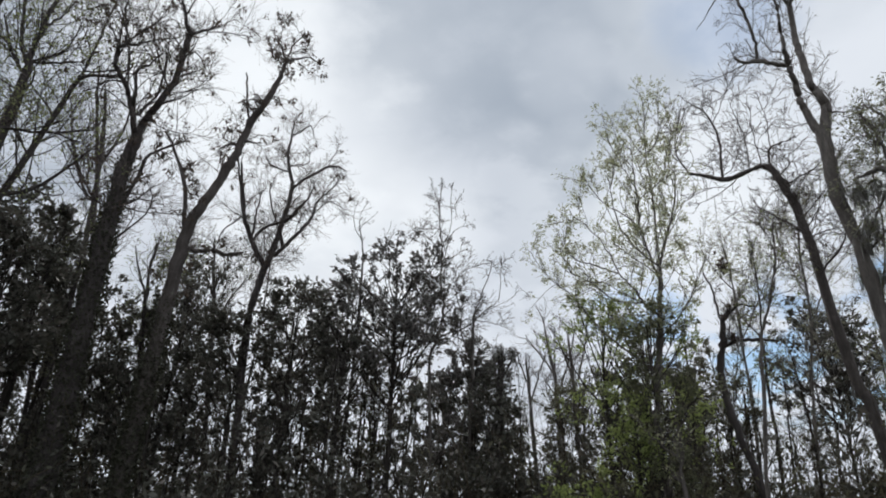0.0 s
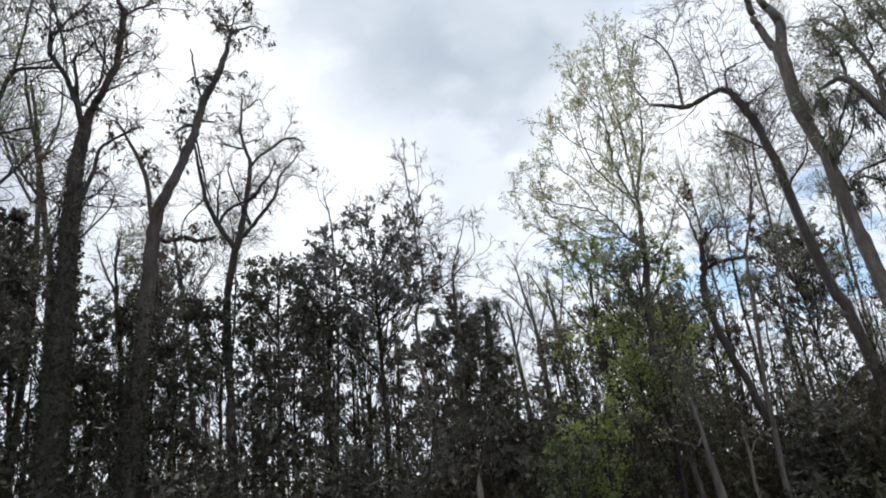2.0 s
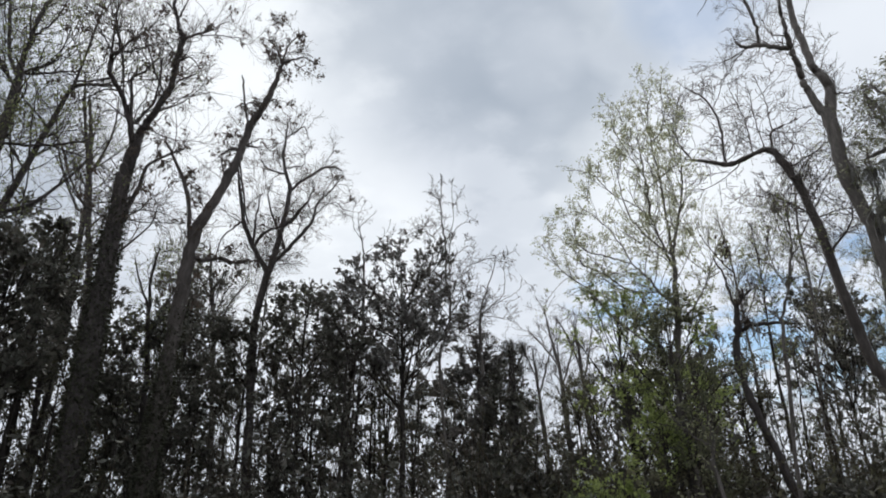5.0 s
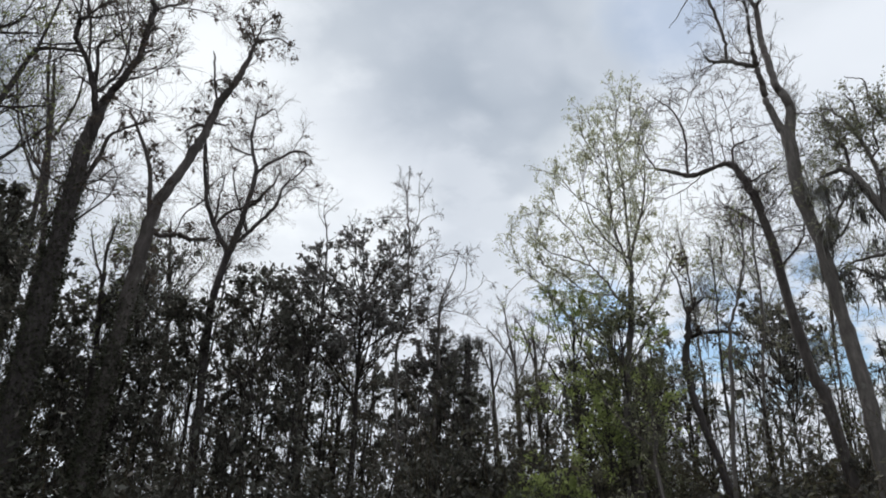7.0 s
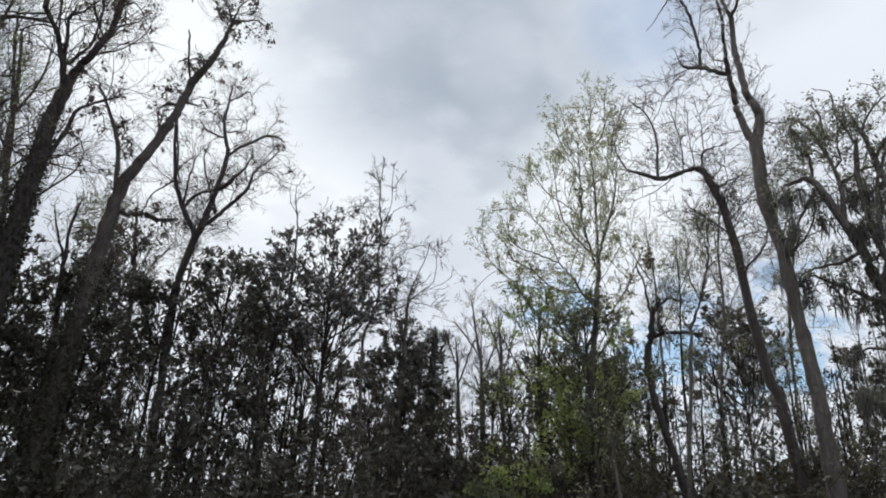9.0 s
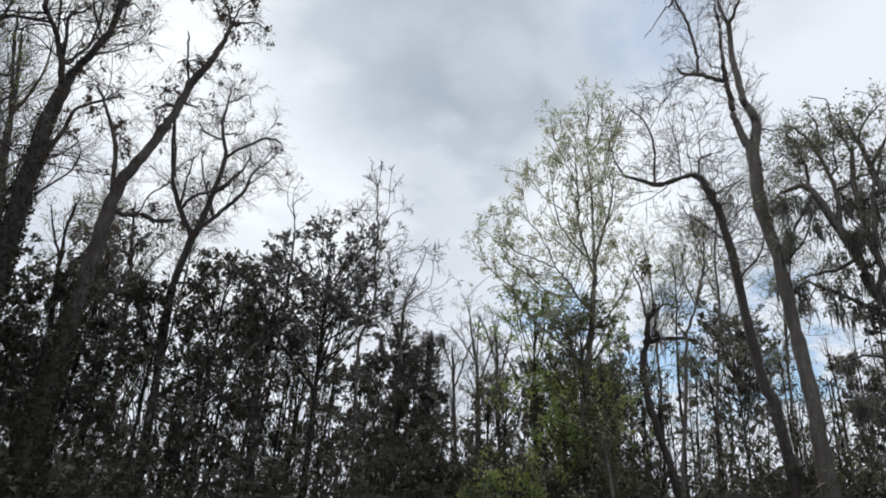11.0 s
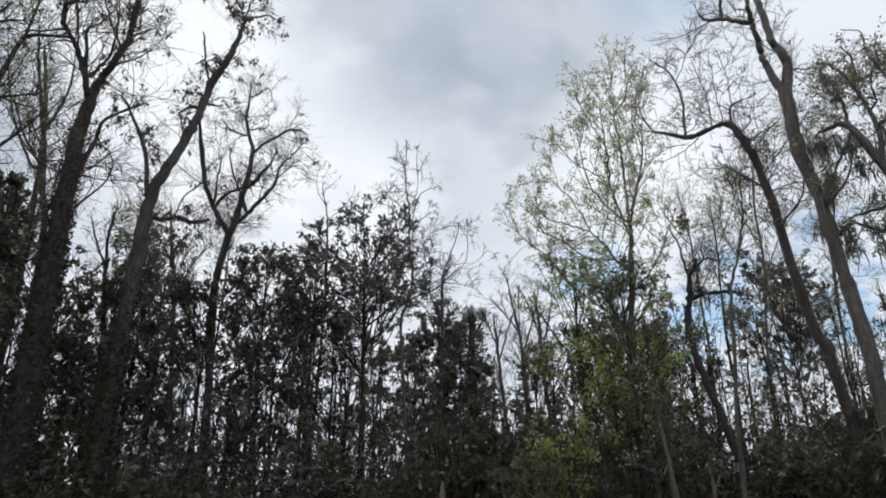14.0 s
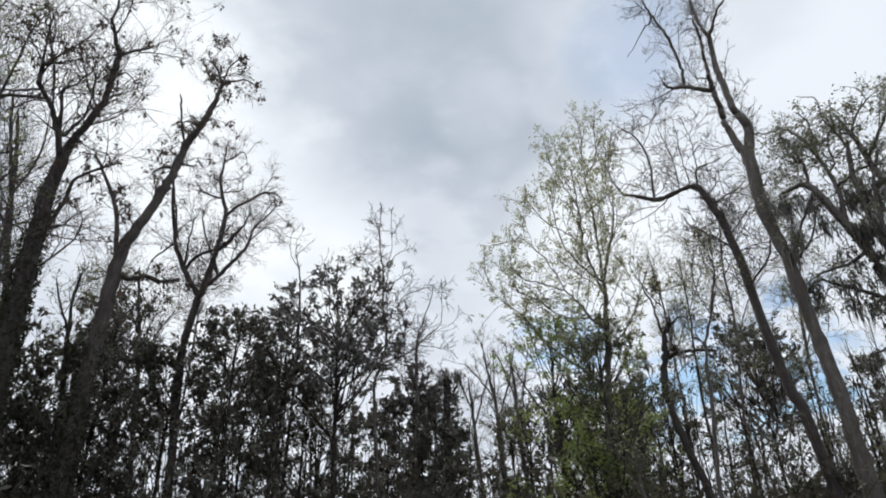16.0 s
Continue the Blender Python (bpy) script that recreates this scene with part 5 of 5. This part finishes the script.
def stand_of_stems(name, label, yaw0, yaw1, near, far, count, low, high, seed):
    """Many thin upright stems, too many to count, standing close in the wood."""
    rng = np.random.default_rng(seed)
    yaw, out = np.radians(rng.uniform(yaw0, yaw1, count)), rng.uniform(near, far, count)
    foot = np.stack([-np.sin(yaw) * out, np.cos(yaw) * out, np.full(count, -0.08)], -1)
    k = 7
    up = np.linspace(0, 1, k)[None, :, None] * rng.uniform(low, high, (count, 1, 1)) * np.array([0, 0, 1.0])
    tilt = np.linspace(0, 1, k)[None, :, None] * rng.normal(0, 0.75, (count, 1, 3)) * (1, 1, 0)
    wave = np.cumsum(rng.normal(0, 0.19, (count, k, 3)), 1) * (1, 1, 0)
    thick = rng.uniform(0.01, 0.034, (count, 1)) * np.linspace(1, 0.2, k)[None]
    v, f = tubes(foot[:, None] + up + tilt + wave, thick, 5)
    top = root(name, 0, 0, 0, label, "undergrowth")
    tagged(top, kind="stuff")
    mesh_object("stem_mass", v, f, BARK_SHADE, top, kind="stuff")


stand_of_stems("thin_stems", "close stand of thin dark stems in the wood", 2, 58, 16, 27, 320, 3.5, 6.8, 650)
stand_of_stems("thin_stems", "close stand of thin dark stems in the wood", -52, 2, 17, 27, 230, 3, 6.0, 651)

# ---- small pale trees and shrubs at the wood's edge ----
evergreen((2.35, 12.3), 2.75, 0.9, 0.9, 3000, "bright yellow-green leafy shrub", 504, "leafy_shrub", leaf="bright", stems=4, size=0.72)
evergreen((1.72, 11.9), 2.0, 0.8, 0.2, 2640, "dull bluish-green leafy shrub", 508, "leafy_shrub", leaf="bluish", stems=4, size=0.72)
evergreen((3.7, 13.1), 3.9, 0.8, 2.4, 1300, "slim young tree in bright yellow-green leaf", 510, leaf="bright", size=0.75)
evergreen((3.2, 12.9), 2.6, 1.2, 0.2, 2600, "green leafy shrub at the wood edge", 505, "leafy_shrub", leaf="green", stems=4, size=0.7)
evergreen((4.6, 14.0), 3.6, 1.3, 0.3, 3000, "green leafy shrub at the wood edge", 506, "leafy_shrub", leaf="green", stems=4, size=0.8)


def brush(name, label, yaw0, yaw1, near, far, high, stalks, leaves, mat, seed, size=0.1):
    """A low tangle of stalks, canes and leaves over a stretch of ground."""
    rng = np.random.default_rng(seed)
    yaw, out = np.radians(rng.uniform(yaw0, yaw1, stalks)), rng.uniform(near, far, stalks)
    k = 5
    paths = np.empty((stalks, k, 3))
    paths[:, 0] = np.stack([-np.sin(yaw) * out, np.cos(yaw) * out, np.full(stalks, -0.08)], -1)
    way = unit(rng.normal(size=(stalks, 3)) * 0.35 + np.array([0, 0, 1.0]))
    long = high * rng.uniform(0.4, 1.2, stalks)
    for s in range(1, k):
        way = unit(way + rng.normal(size=(stalks, 3)) * 0.22 + np.array([0, 0, -0.1 * s]))
        paths[:, s] = paths[:, s - 1] + way * (long / (k - 1))[:, None]
    v, f = tubes(paths, np.linspace(0.012, 0.004, k)[None] * rng.uniform(0.6, 1.2, (stalks, 1)), 3)
    top = root(name, 0, 0, 0, label, "undergrowth")
    tagged(top, kind="stuff")
    mesh_object("stalk_mass", v, f, STRAW, top, kind="stuff")
    v, f = leaf_mesh(rng, along(rng, paths, leaves, 0.15, 0.06), size, 0.4, 0.3)
    mesh_object("foliage", v, f, mat, top, kind="stuff")


brush("dark_undergrowth", "dark tangle of evergreen undergrowth below the trees", -6, 24, 15.5, 21, 3.3, 700, 17000, LEAF_EVERGREEN, 601, 0.17)
brush("tall_undergrowth", "tall dark tangle of vines and evergreen shrubs", 22, 62, 14.5, 21, 3.8, 900, 18000, LEAF_EVERGREEN, 603, 0.17)
brush("green_undergrowth", "tall dull green tangle of vines and shrubs", -54, -5, 14.5, 21, 3.7, 700, 21000, LEAF_GREEN, 604, 0.16)
brush("far_undergrowth", "tall dark tangle deep in the wood", 0, 62, 23, 31, 4.2, 420, 7500, LEAF_EVERGREEN, 609, 0.26)
brush("dense_undergrowth", "dense dark evergreen undergrowth closing the wood low down", -52, 60, 16.5, 21, 5.2, 1100, 38000, LEAF_EVERGREEN, 610, 0.19)
brush("twig_tangle", "brown tangle of bare twigs and sparse dull leaves", -26, 1, 14, 19, 5.2, 620, 2600, LEAF_GREEN, 611, 0.09)
brush("twig_tangle", "dark tangle of bare crooked twigs and vines", -50, -24, 15, 21, 5.2, 900, 5000, LEAF_GREEN, 612, 0.1)
# Vines in the darkened leaf: deep shade put into their colour.
brush("shaded_undergrowth", "tangle of vines and ivy between big trunks, coloured dark for shade", 17, 54, 12.5, 16, 3.3, 420, 8500, LEAF_IVY_SHADED, 613, 0.13)
brush("weeds", "dry weeds and canes along the wood edge", -12, 20, 9.5, 14, 1.2, 1300, 6000, LEAF_GREEN, 602)
# The next two take that leaf as well, shade painted in.
brush("low_undergrowth", "low tangle of vines at the wood edge, coloured dark for shade", 18, 60, 8.5, 14.5, 1.5, 900, 15000, LEAF_IVY_SHADED, 605, 0.12)
brush("low_undergrowth", "low tangle of vines at the wood edge, coloured dark for shade", -52, -19, 10.5, 15, 1.3, 350, 14000, LEAF_IVY_SHADED, 606, 0.14)
brush("low_undergrowth", "low dull green vines at the wood edge", -20, -10, 9.5, 14, 1.1, 250, 4000, LEAF_GREEN, 608, 0.11)


def dead_stalk(place, high, label, seed):
    """A withered flower stalk with a long pale seed head."""
    rng = np.random.default_rng(seed)
    top = root("dead_stalk", *place, 0, label, "weed")
    z = np.array([-0.05, 0.3, 0.6, 0.72, 0.8, 0.9, 1.0]) * high
    r = np.array([0.018, 0.016, 0.015, 0.03, 0.055, 0.045, 0.012])
    path = np.column_stack([np.cumsum(rng.normal(0, 0.012, 7)), np.cumsum(rng.normal(0, 0.012, 7)), z])
    for name, a, b in (("stalk", 0, 4), ("seed_head", 3, 7)):
        v, f = tubes(path[None, a:b], r[None, a:b], 7)
        mesh_object(name, v + rng.normal(0, 0.006, v.shape), f, BARK_PALE, top)


def leaf_nest(place, high, size, label, seed):
    """A ball of dry leaves and twigs lodged among branches."""
    rng = np.random.default_rng(seed)
    top = root("leaf_nest", *place, 0, label, "nest")
    at = rng.normal(size=(90, 3)) * (size, size, size * 1.5) + (0, 0, high)
    v, f = leaf_mesh(rng, at, 0.15, 0.55, 0.3)
    mesh_object("leaf_ball", v, f, LEAF_DEAD, top, kind="stuff")
    k = rng.normal(size=(30, 3, 3)) * (size, size, size * 1.2) + (0, 0, high)
    v, f = tubes(k, np.full((30, 3), 0.008), 3)
    mesh_object("twig_spray", v, f, TWIG, top, kind="stuff")


dead_stalk((0.25, 11.04), 1.75, "pale withered stalk with a long seed head", 701)
leaf_nest((8.64, 20.37), 10.03, 0.1, "brown ball of dry leaves caught in twigs", 702)
# Added unseen leaf mass behind the camera; it cuts sky light on the trunks.
brush("unseen_light_block", "unseen leaf mass added to block sky light from behind", 84, 276, 21, 30, 14, 700, 30000, LEAF_EVERGREEN, 607, 0.6)
